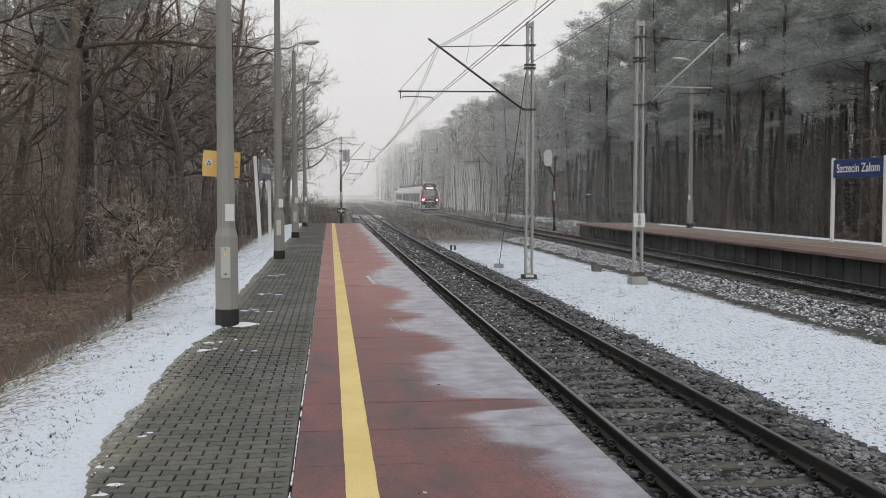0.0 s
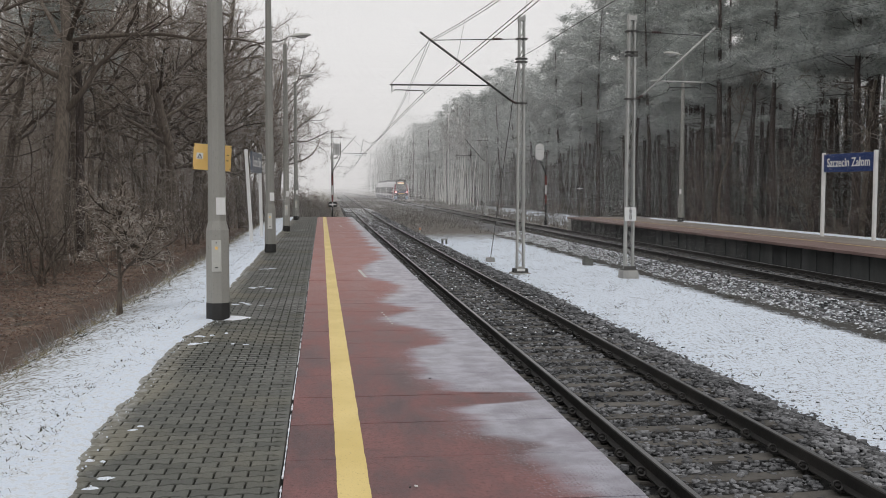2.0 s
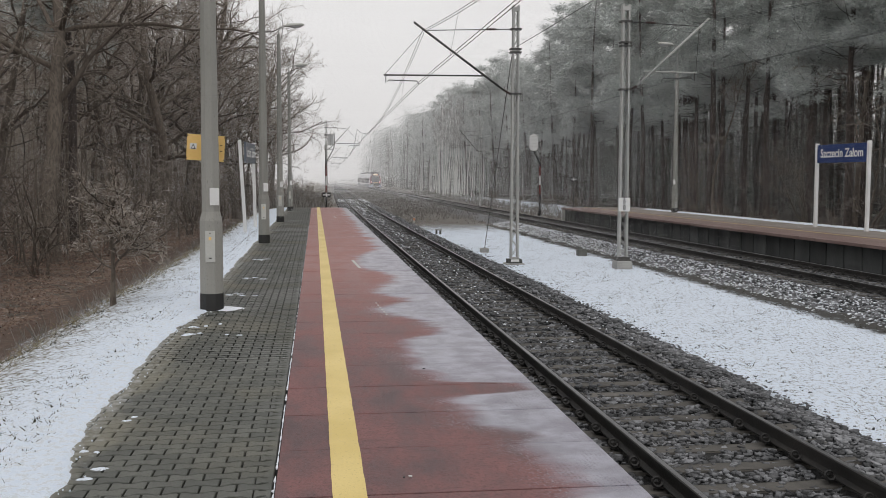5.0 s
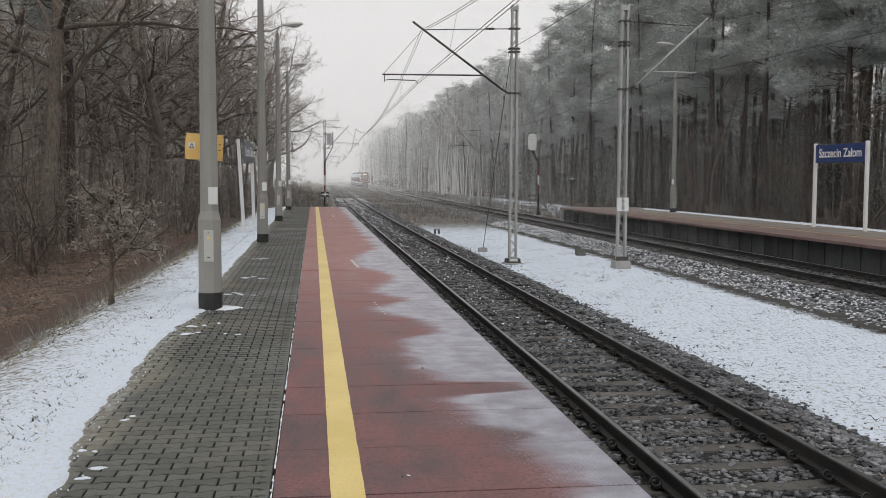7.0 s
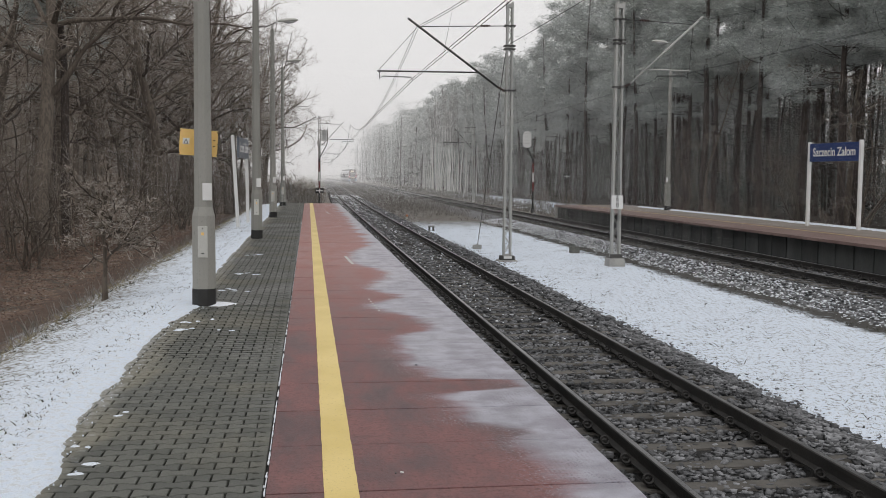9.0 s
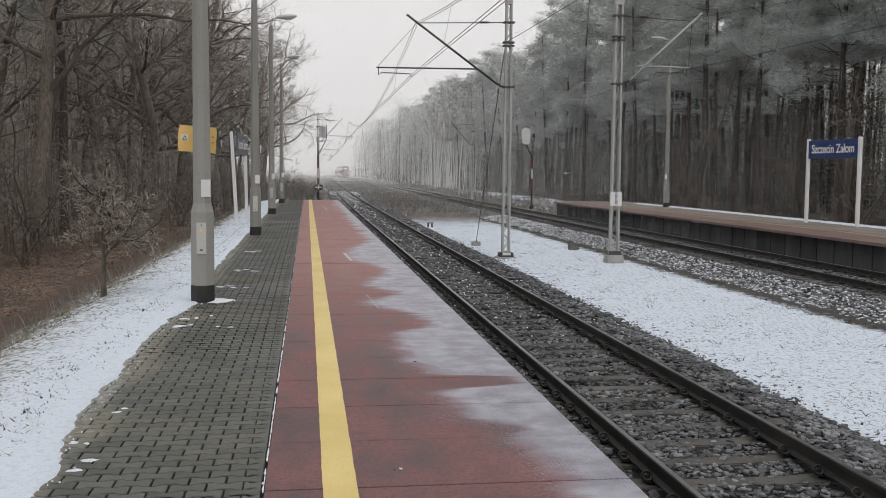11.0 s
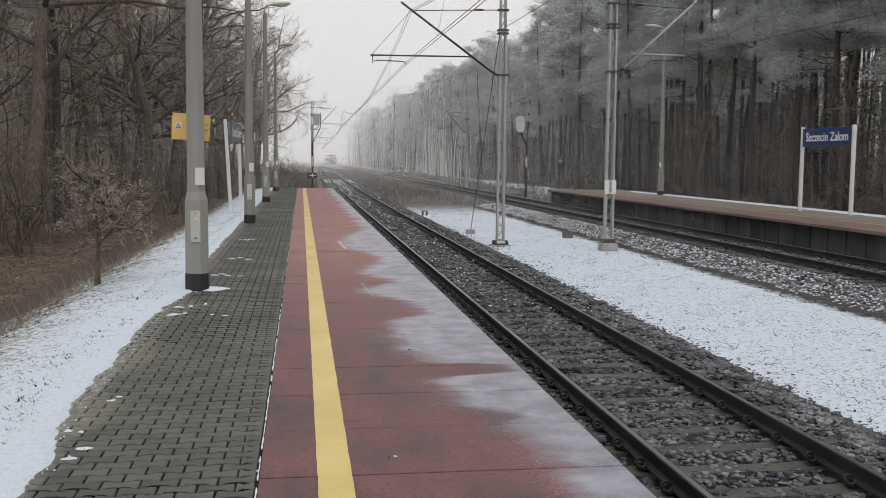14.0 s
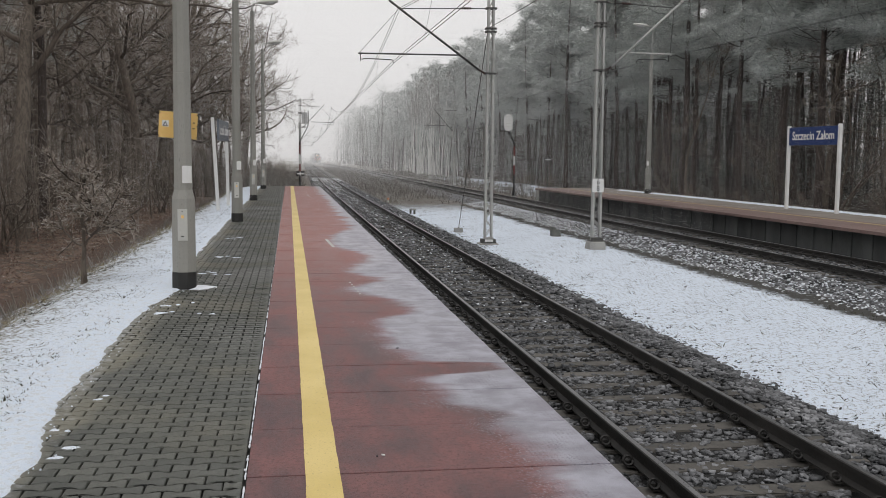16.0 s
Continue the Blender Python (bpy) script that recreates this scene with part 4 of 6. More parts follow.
def catenary_mast(x, y, foot, top, reach, group="overhead line masts", label="grey lattice steel overhead-line mast with a tubular cantilever", side=-1, base_label="", marker=False, box=False, span=None):
    """side -1: the cantilever reaches toward -x. Heights are absolute."""
    mast = thing("catenary_mast", pose(x, y, 0), label, "overhead line mast", group)
    lattice_mast(mast, foot, top - foot, *((0.29, 0.22) if box else (0.26, 0.20)))
    if box:
        base = octagon_loft([(0, 0, foot - 0.45, 0.26), (0, 0, foot + 0.02, 0.235), (0, 0, foot + 0.05, 0.21)], 4, 45)
        part("footing", base, M["footing"], mast, "grey concrete footing block", bevel=0.015)
        part("base_collar", Shape().box(-0.20, 0.20, -0.18, 0.18, foot + 0.05, foot + 0.085).box(-0.19, 0.19, -0.14, -0.12, foot + 0.085, foot + 0.17), M["dark_steel"], mast)
    else:
        part("footing", octagon_loft([(0, 0, foot - 0.35, 0.33), (0, 0, foot - 0.02, 0.29)], 4, 45), M["footing"], mast, "flush concrete footing", bevel=0.015)
        part("base_frame", Shape().box(-0.22, 0.22, -0.2, 0.2, foot - 0.02, foot + 0.02).box(-0.22, -0.13, -0.17, 0.17, foot + 0.02, foot + 0.11).box(0.13, 0.22, -0.17, 0.17, foot + 0.02, foot + 0.11), M["dark_steel"], mast)
        part("base_plate", Shape().box(-0.13, 0.13, -0.172, -0.162, foot + 0.03, foot + 0.10), M["white"], mast, "small white plate")
    for z in (4.45, 5.72, 5.82, 6.43):
        part("clamp", Shape().box(-0.17, 0.17, -0.115, 0.115, z - 0.025, z + 0.025), M["dark_steel"], mast)
    e = side
    boom = Shape().tube([(e * 0.35, 0, 4.55), (e * reach, 0, 6.58)], 0.034, 8)
    boom.tube([(e * (0.35 + (reach - 0.35) * 0.24), -0.0, 4.99), (e * (0.35 + (reach - 0.35) * 0.24), 0, 5.08)], 0.03, 6)
    cant = part("cantilever_tube", boom, M["dark_steel"] if side < 0 else M["steel"], mast, "slanting cantilever tube", smooth=True)
    for a, b in (((e * 0.14, 0, 4.44), (e * 0.36, 0, 4.56)), ((e * 0.62, 0, 6.42), (e * 0.90, 0, 6.41))):
        part("insulator", insulator(Shape(), a, b), M["insulator"], cant)
    part("top_tie", Shape().tube([(e * 0.1, 0, 6.43), (e * (reach - 0.35), 0, 6.34)], 0.014, 6), M["dark_steel"], mast)
    end = span or reach + 0.93
    part("registration_tube", Shape().tube([(e * (0.62 if span else 0.95), 0, 4.99), (e * end, 0, 4.97)], 0.024, 8), M["steel" if span else "dark_steel"], mast, smooth=True)
    a = end - 0.07
    part("steady_arm", Shape().tube([(e * a, 0, 4.96), (e * a, 0, 4.74), (e * (a - 0.1), 0, 4.82), (e * (a - 0.95), 0, 4.80), (e * (a - 1.02), 0, 4.70)], 0.016, 6), M["dark_steel"], mast)
    part("hanger_wire", Shape().tube([(e * (end - 0.03), 0, 4.98), (e * (reach - 0.3), 0, 6.33)], 0.007, 5), M["wire"], mast)
    if marker:
        plate = part("kilometre_plate", Shape().box(-0.175, 0.175, -0.13, -0.115, 0.86, 1.26), M["white"], mast, "white plate with black figures", bevel=0.004)
        for z, digit in ((1.16, "6"), (0.965, "8")):
            part("figure", text_mesh("figure", digit, 0.21, M["black"]), None, plate, at=pose(0, -0.1325, z, 90, 0, 0))
    return mast


def sag_wire(shape, a, b, sag, r, n=24):
    a, b = Vector(a), Vector(b)
    shape.tube([a.lerp(b, i / n) - Vector((0, 0, sag * 4 * (i / n) * (1 - i / n))) for i in range(n + 1)], r, 5)


def span_points(supports, dx, z, sag, n):
    pts = []
    for (x0, y0), (x1, y1) in zip(supports, supports[1:]):
        pts += [(x0 + (x1 - x0) * i / n + dx, y0 + (y1 - y0) * i / n, z - sag * 4 * (i / n) * (1 - i / n)) for i in range(n)]
    return pts + [(supports[-1][0] + dx, supports[-1][1], z)]


def overhead_line(line, label, supports, r=0.0075):
    """Messenger wires, two contact wires and droppers between the supports (x, y)."""
    net = thing("overhead_line", pose(0, 0, 0), label, "overhead line", "overhead lines")
    for dx, z, sag in ((0.15, 6.33, 1.45), (0.21, 6.30, 1.43)):
        part("messenger_wire", Shape().tube(span_points(supports, dx, z, sag, 20), r, 5), M["wire"], net)
    for dx in (-0.045, 0.045):
        part("contact_wire", Shape().tube(span_points(supports, dx, 4.70, -0.03, 8), r, 5), M["wire"], net)
    for (x0, y0), (x1, y1) in zip(supports, supports[1:]):
        for i in range(1, 9):
            k = i / 9
            x, y = x0 + (x1 - x0) * k, y0 + (y1 - y0) * k
            part("dropper", Shape().tube([(x + 0.15, y, 6.33 - 1.45 * 4 * k * (1 - k)), (x + (0.04 if i % 2 else -0.04), y + 0.12, 4.71)], r * 0.55, 4), M["wire"], net)


def rail_signal(x, y, foot, e, label, head_paint="white", slim=False):
    """A signal seen from behind: banded post, cranked arm, pale oval back plate. e: the side to which the arm bends."""
    s = thing("railway_signal", pose(x, y, 0), label, "railway signal", "track signals")
    part("footing", Shape().box(-0.25, 0.25, -0.25, 0.25, foot - 0.4, foot + 0.1), M["footing"], s, bevel=0.02)
    part("pedestal", Shape().tube([(0, 0, foot + 0.1), (0, 0, foot + 0.45)], [0.13, 0.10], 10), M["black"], s)
    r = 0.048 if slim else 0.062
    z, i = foot + 0.3, 0
    while z < 2.75:
        part("band", Shape().tube([(0, 0, z), (0, 0, min(z + 0.62, 2.8))], r, 10, True), (M["black"], M["signal_red"], M["white"])[(0, 0, 1, 2, 1, 0, 2)[i % 7]], s, smooth=False)
        z, i = z + 0.62, i + 1
    if slim:
        # open head: a thin cranked pipe carries a framed pale panel and a small step
        part("arm", Shape().tube([(0, 0, 2.75), (0.05, 0, 2.92), (0.50, 0, 3.75), (0.54, 0, 3.95), (0.54, 0, 4.75)], 0.026, 8), M["dark_steel"], s, smooth=True)
        part("upper_post", Shape().tube([(0, 0, 2.78), (0, 0, 4.05)], 0.04, 8), M["steel"], s, smooth=True)
        panel = part("back_plate", Shape().box(0.14, 0.48, -0.05, 0.05, 3.98, 4.66), M[head_paint], s, "pale grey back panel", bevel=0.02)
        for u in (0.09, 0.30, 0.51):
            part("rib", Shape().box(u - 0.013, u + 0.013, -0.085, -0.05, 3.9, 4.82), M["steel"], panel)
        for w in (3.95, 4.35, 4.64):
            part("rib", Shape().box(0.08, 0.52, -0.115, -0.086, w, w + 0.02), M["steel"], panel)
        part("step", Shape().box(-0.1, 0.42, -0.1, 0.2, 3.68, 3.71).box(-0.12, -0.09, -0.1, -0.07, 3.71, 3.95).box(-0.12, 0.1, -0.1, -0.07, 3.93, 3.96), M["steel"], s, "small steel step")
        return s
    part("arm", Shape().tube([(0, 0, 2.75), (e * 0.04, 0, 2.9), (e * 0.46, 0, 3.75), (e * 0.5, 0, 4.3)], 0.055, 8), M["black"], s, smooth=True)
    head = Shape()
    ring = [(e * 0.45 + 0.29 * math.cos(a), 4.27 + (0.23 if math.sin(a) > 0 else -0.3) + 0.29 * math.sin(a)) for a in np.linspace(0, 2 * math.pi, 29)[:-1]]
    n = len(ring)
    head.add([(u, -0.06, w) for u, w in ring] + [(u, 0.06, w) for u, w in ring], [(j, (j + 1) % n, n + (j + 1) % n, n + j) for j in range(n)] + [tuple(range(n)), tuple(range(n, 2 * n))[::-1]])
    plate = part("back_plate", head, M[head_paint], s, "pale oval back plate", bevel=0.015)
    for k in range(4):
        part("rib", Shape().box(e * 0.45 - 0.2, e * 0.45 + 0.2, -0.1, -0.06, 3.95 + k * 0.22, 3.97 + k * 0.22), M["plate"], plate)
    part("platform_grid", Shape().box(-0.15, 0.2, -0.05, 0.2, 3.35, 3.4).box(0.1, 0.13, 0, 0.04, 3.4, 4.0).box(-0.05, 0.2, 0, 0.03, 3.7, 3.74), M["steel"], s)
    return s


def cross_plate(parent, x, y, z, w, h):
    plate = part("indicator_plate", Shape().box(x - w / 2, x + w / 2, y - 0.02, y, z - h / 2, z + h / 2), M["black"], parent, "black plate with a white cross")
    part("white_cross", Shape().box(x - w * 0.42, x + w * 0.42, y - 0.028, y - 0.02, z - h * 0.11, z + h * 0.11).box(x - w * 0.07, x + w * 0.07, y - 0.031, y - 0.02, z - h * 0.42, z + h * 0.42), M["white"], plate)


def build_furniture():
    lamp = lamp_post()
    lamp.matrix_basis = pose(-1.43, 13.92, 0)
    for x, y, turn in ((-1.44, 28.27, 0.6), (-1.46, 41.9, -0.4), (-1.42, 56.4, 0.2)):
        copy_thing(lamp, pose(x, y, 0, 0, 0, turn))
    drift = Shape()
    ring = [(0.36 * math.cos(a) * (1 + 0.2 * math.sin(3 * a)), 0.30 * math.sin(a) * (1 + 0.2 * math.cos(2 * a))) for a in np.linspace(0, 2 * math.pi, 19)[:-1]]
    drift.add([(u, w, -0.01) for u, w in ring] + [(u * 0.5, w * 0.5, 0.022) for u, w in ring], [(j, (j + 1) % 18, 18 + (j + 1) % 18, 18 + j) for j in range(18)] + [tuple(range(18, 36))])
    tagged(part("snow_drift", drift, M["snow"], at=pose(-1.36, 13.98, 0.0), smooth=True), "small heap of snow at a post's foot", "snow", kind="stuff")
    yellow_sign()
    station_sign(pose(-2.33, 36.4, 0, 0, 0, 87.4), "station name sign with painted sky sheen on leaning white posts beside the snow", 3.1, 2.36, 3.08, -0.25, -3.0, "blue_sheen")
    station_sign(pose(18.60, 33.2, 0, 0, 0, -86), "blue station name sign on white posts on the opposite platform", 3.05, 2.42, 3.08, 0.04)
    # lamp on the far platform
    far = thing("street_lamp", pose(19.0, 50.7, 0.04), "slender grey lamp post on the opposite platform", "street lamp", "platform lamps")
    part("shaft", octagon_loft([(0, 0, 0, 0.16), (0, 0, 1.3, 0.15), (0, 0, 1.42, 0.12), (0, 0, 7.35, 0.085)]), M["concrete"], far)
    part("painted_base", octagon_loft([(0, 0, 0, 0.165), (0, 0, 0.24, 0.165), (0, 0, 0.24, 0.15)]), M["black"], far, "black painted foot")
    part("number_plate", Shape().box(-0.15, -0.05, -0.14, -0.12, 1.5, 1.75), M["white"], far, "blank white plate")
    part("arm", Shape().tube([(0, 0, 7.3), (0, 0, 8.72), (-0.1, 0, 8.80), (-0.35, 0, 8.82)], 0.03, 8), M["steel"], far, smooth=True)
    luminaire(far, pose(-0.25, 0, 8.80, 0, -5, 180) @ Matrix.Diagonal((1.2, 1.5, 1.7, 1)))
    # overhead line
    catenary_mast(6.18, 30.42, -0.80, 7.16, 3.16)
    catenary_mast(9.08, 28.49, -0.66, 6.92, 2.55, side=1, marker=True, box=True, span=2.2, label="grey lattice mast on a concrete block with a kilometre plate")
    for y in (91.0, 151.0, 212.0, 273.0):
        catenary_mast(float(track_one(y)) - 2.85, y, -0.8, 7.1, 2.2, side=1)
    for y in (95.0, 160.0, 222.0):
        catenary_mast(float(track_two(y)) + 2.6, y, -0.8, 6.9, 2.1, side=-1)
    sup = [(3.9, -34.0), (3.13, 30.42)] + [(float(track_one(y)) + (0.2 if i % 2 else -0.2), y) for i, y in enumerate((91.0, 151.0, 212.0, 273.0, 335.0))]
    overhead_line(track_one, "overhead contact and messenger wires above the nearer track", sup)
    sup = [(14.8, -36.0), (10.35, 28.49)] + [(float(track_two(y)) + (0.2 if i % 2 else -0.2), y) for i, y in enumerate((95.0, 160.0, 222.0, 285.0))]
    overhead_line(track_two, "overhead contact and messenger wires above the farther track", sup, 0.0042)
    feeder = Shape()
    sag_wire(feeder, (6.1, 30.42, 5.83), (5.6, -34.0, 6.6), 0.5, 0.008)
    tagged(part("feeder_wire", feeder, M["wire"]), "single dark feeder wire strung from a mast", "cable")
    stay = Shape().tube([(6.1, 30.5, 5.75), (6.13, 35.6, -0.75)], 0.011, 6)
    guy = part("stay_cable", stay, M["wire"])
    tagged(guy, "dark steel stay from a mast to a ground anchor", "cable")
    part("anchor", Shape().box(5.98, 6.28, 35.5, 35.8, -1.0, -0.72), M["footing"], guy, bevel=0.02)
    blk = part("concrete_block", Shape().box(-0.2, 0.2, -0.2, 0.2, -0.3, 0.22).box(-0.16, -0.02, -0.16, 0.1, 0.22, 0.34), M["old_concrete"], at=pose(9.18, 33.4, -0.80) @ Matrix.Diagonal((0.78, 0.78, 0.8, 1)), bevel=0.02)
    tagged(blk, "weathered concrete anchor block by the far ballast", "concrete block")
    stub = thing("track_marker", pose(5.85, 47.0, -0.85), "low grey double-stub marker in the snow", "marker post")
    for x, h in ((-0.10, 0.24), (0.09, 0.20)):
        part("post", Shape().box(x - 0.045, x + 0.045, -0.045, 0.045, -0.1, h), M["dark_steel"], stub, bevel=0.012)
    part("cap", Shape().box(-0.16, 0.15, -0.05, 0.05, 0.19, 0.25), M["footing"], stub, "grey stone cap", bevel=0.015)
    peg = thing("track_marker", pose(5.89, 59.2, -0.85), "short marker peg with an orange top in the snow", "marker post")
    part("post", Shape().box(-0.045, 0.045, -0.045, 0.045, -0.1, 0.16), M["plate"], peg, bevel=0.012)
    part("cap", Shape().box(-0.06, 0.06, -0.055, 0.055, 0.16, 0.28), M["orange"], peg, "faded orange top", bevel=0.015)
    s = rail_signal(14.93, 65.0, -0.75, -1, "railway signal seen from behind on a banded post")
    s = rail_signal(0.70, 64.6, -0.8, 1, "railway signal on a banded post at the platform's end", "lamp_glass", True)
    cross_plate(s, 0.02, -0.1, 0.75, 0.54, 0.33)
    w = thing("indicator_sign", pose(17.5, 66.0, 0), "small black and white indicator plate on a thin post", "track sign")
    part("post", Shape().tube([(0, 0, -0.8), (0, 0, 2.0)], 0.035, 8), M["dark_steel"], w)
    cross_plate(w, 0, -0.04, 1.8, 0.5, 0.27)
    ball = thing("distant_signal", pose(16.6, 232.0, 0), "small white marker board on a far post", "track sign")
    part("post", Shape().tube([(0, 0, -0.9), (0, 0, 1.9)], 0.06, 8), M["dark_steel"], ball)
    part("board", Shape().tube([(0, -0.05, 1.95), (0, 0.0, 1.95)], 0.35, 14), M["white"], ball)


# ---- the train ----
def body_half(z):
    return float(np.interp(z, [0.35, 0.9, 2.3, 2.9, 3.25, 3.5, 3.66], [1.30, 1.42, 1.42, 1.34, 1.12, 0.78, 0.34]))


def nose_y(z, x=0.0):
    """How far the rounded front lies back at a height and a half width."""
    return 0.34 * max(0, z - 1.35) ** 1.35 + 0.45 * max(0, 0.9 - z) + 0.62 * (abs(x) / 1.42) ** 2.4


def loft_body(length, nose):
    """A coach body whose -y end may be a rounded, raked nose. Origin at that end, on the rail."""
    s = Shape()
    levels = [0.38, 0.65, 0.95, 1.4, 1.9, 2.4, 2.8, 3.1, 3.3, 3.5, 3.62, 3.68]
    across = [-1, -0.93, -0.8, -0.55, -0.28, 0, 0.28, 0.55, 0.8, 0.93, 1]
    for z in levels:
        h = body_half(z)
        row = [(-h, length, z), (-h, 3.4, z)]
        row += [(h * u, nose_y(z, h * u) if nose else 0.0, z) for u in across]
        row += [(h, 3.4, z), (h, length, z)]
        s.v += row
    n = len(across) + 4
    s.f = [(i * n + j, i * n + (j + 1) % n, (i + 1) * n + (j + 1) % n, (i + 1) * n + j) for i in range(len(levels) - 1) for j in range(n)]
    s.f += [tuple(range(n))[::-1], tuple(range((len(levels) - 1) * n, len(levels) * n))]
    return s


def front_patch(x0, x1, z0, z1, out=0.02, n=6, taper=1.0):
    """A panel that lies on the rounded front; taper narrows its top."""
    s = Shape()
    cols = 8
    for depth in (-out, 0.1):
        for i in range(n + 1):
            z = z0 + (z1 - z0) * i / n
            k = 1 + (taper - 1) * i / n
            for c in range(cols + 1):
                x = (x0 + (x1 - x0) * c / cols) * k
                s.v.append((x, nose_y(z, x) + depth, z))
    w = cols + 1
    m = w * (n + 1)
    for i in range(n):
        for c in range(cols):
            a = i * w + c
            s.f += [(a, a + 1, a + w + 1, a + w), (m + a, m + a + w, m + a + w + 1, m + a + 1)]
        a, b = i * w, i * w + cols
        s.f += [(a, a + w, m + a + w, m + a), (b, m + b, m + b + w, b + w)]
    for c in range(cols):
        a, b = c, n * w + c
        s.f += [(a, m + a, m + a + 1, a + 1), (b, b + 1, m + b + 1, m + b)]
    return s


def build_train():
    train = thing("train", pose(13.7, 135, RAIL), "red, white and blue electric multiple-unit train with lit tail lamps", "train")
    for car in range(3):
        y0 = car * 19.0
        nose = car == 0
        body = part("car_body", loft_body(18.7, nose), M["train_white"], train, "white coach body with dark windows", at=pose(0, y0, 0), smooth=False)
        start = 2.6 if nose else 0.6
        for e in (-1, 1):
            part("lower_stripe", Shape().box(e * 1.40, e * 1.432, start, 18.4, 0.45, 1.0), M["train_blue"], body, "blue lower side band")
            y, i = start + 0.3, 0
            while y < 17:
                if i % 4 == 1:
                    part("door", Shape().box(e * 1.41, e * 1.438, y, y + 1.3, 0.5, 2.62), M["train_door"], body, "pale grey sliding door")
                    part("door_window", Shape().box(e * 1.43, e * 1.446, y + 0.15, y + 1.15, 1.35, 2.4), M["train_glass"], body)
                    y += 1.5
                else:
                    part("window", Shape().box(e * 1.41, e * 1.436, y, y + 1.6, 1.30, 2.50), M["train_glass"], body)
                    y += 1.75
                i += 1
        for y in (3.2, 15.2):
            bogie = part("bogie", Shape().box(-1.1, 1.1, y - 1.1, y + 1.1, 0.3, 0.55), M["train_under"], body)
            for dy in (-0.8, 0.8):
                for e in (-0.75, 0.75):
                    part("wheel", Shape().tube([(e - 0.06, y + dy, 0.42), (e + 0.06, y + dy, 0.42)], 0.42, 18), M["train_under"], bogie)
        part("underframe", Shape().box(-1.25, 1.25, 2.2 if nose else 0.5, 18.3, 0.22, 0.45), M["train_under"], body)
        roof = Shape()
        y = 3.4 if nose else 1.0
        while y < 17:
            l = float(rng.uniform(1.4, 2.8))
            roof.box(-0.85, 0.85, y, min(y + l, 18), 3.55, 3.78 + float(rng.uniform(0, 0.18)))
            y += l + 0.35
        part("roof_equipment", roof, M["train_roof"], body, bevel=0.05)
        if car == 1:
            pan = Shape().box(-0.6, 0.6, 8, 9.6, 3.9, 3.98).tube([(0, 8.2, 4.0), (0, 9.8, 4.6), (0, 8.4, 5.2)], 0.05, 6).tube([(-0.8, 8.4, 5.22), (0.8, 8.4, 5.22)], 0.03, 6)
            part("pantograph", pan, M["train_under"], body)
        if nose:
            for e in (-1, 1):
                part("cab_side", Shape().box(e * 1.405, e * 1.436, 1.0, 2.55, 0.6, 2.5), M["train_red"], body, "red cab side")
            part("roof_hood", Shape().prism([(-1.0, 3.3), (1.0, 3.3), (0.92, 3.62), (0.6, 3.86), (0.2, 3.95), (-0.2, 3.95), (-0.6, 3.86), (-0.92, 3.62)], [pose(0, 1.0, 0), pose(0, 3.3, 0)]), M["dark_steel"], body, "dark rounded roof hood", bevel=0.10)
            part("front_mask", front_patch(-1.30, 1.30, 0.5, 3.50, 0.015, 12, 0.66), M["train_under"], body, "black front mask", smooth=True)
            part("nose_panel", front_patch(-1.0, 1.0, 1.28, 1.84, 0.03), M["train_blue"], body, "dark blue nose panel", smooth=True)
            for e in (-1, 1):
                part("red_pillar", front_patch(e * 1.20 - 0.12, e * 1.20 + 0.12, 1.2, 3.05, 0.045, 8, 0.84), M["train_red"], body, "red corner pillar", smooth=True)
            part("windscreen", front_patch(-0.95, 0.95, 1.95, 2.98, 0.04, 8, 0.80), M["train_screen"], body, "windscreen with the pale sky reflection in its colour", smooth=True)
            part("wiper", front_patch(-0.5, 0.25, 1.98, 2.06, 0.06), M["train_under"], body)
            part("lower_front", front_patch(-0.8, 0.8, 0.5, 1.2, 0.05), M["train_under"], body, "dark coupler cover", smooth=True)
            part("nose_band", front_patch(-0.55, 0.55, 1.34, 1.46, 0.05), M["sign_yellow"], body, "pale yellow nose band")
            for e in (-1, 1):
                part("skirt_patch", front_patch(e * 1.02 - 0.26, e * 1.02 + 0.26, 0.42, 0.92, 0.07, 4, 0.86), M["train_pale"], body, "pale blue skirt")
                part("tail_lamp", Shape().tube([(e * 0.93, nose_y(1.62, 0.93) - 0.09, 1.62), (e * 0.93, nose_y(1.62, 0.93) + 0.06, 1.62)], 0.14, 16), M["tail_light"], body, "glowing tail lamp")
                part("mirror", Shape().box(e * 1.55 - 0.1, e * 1.55 + 0.1, 1.3, 1.5, 2.0, 2.35), M["train_under"], body)
            part("destination_display", front_patch(-0.5, 0.5, 3.12, 3.30, 0.05), M["amber"], body, "amber destination display")
    return train


def motions():
    rows = []
    for i in range(17):
        y = 135 + 19 * i - 0.05 * i * i
        a, b = float(track_two(y + 3)), float(track_two(y + 16))
        rows.append((float(i), pose(float(track_two(y)), y, RAIL, 0, 0, -math.degrees(math.atan2(b - a, 13)))))
    walk(train, rows)


# ---- trees and undergrowth ----
def unit(v):
    return v / np.maximum(np.linalg.norm(v, axis=-1, keepdims=True), 1e-9)


def grow(start, way, length, k, wiggle, lift):
    """Polylines (N, k, 3) that wander from start along way; lift bends them up or down."""
    n = len(start)
    pts = np.zeros((n, k, 3))
    pts[:, 0] = start
    d = unit(way)
    for i in range(1, k):
        d = unit(d + rng.normal(0, wiggle, (n, 3)) + np.array([0, 0, 1.0]) * lift)
        pts[:, i] = pts[:, i - 1] + d * (np.asarray(length)[:, None] / (k - 1))
    return pts


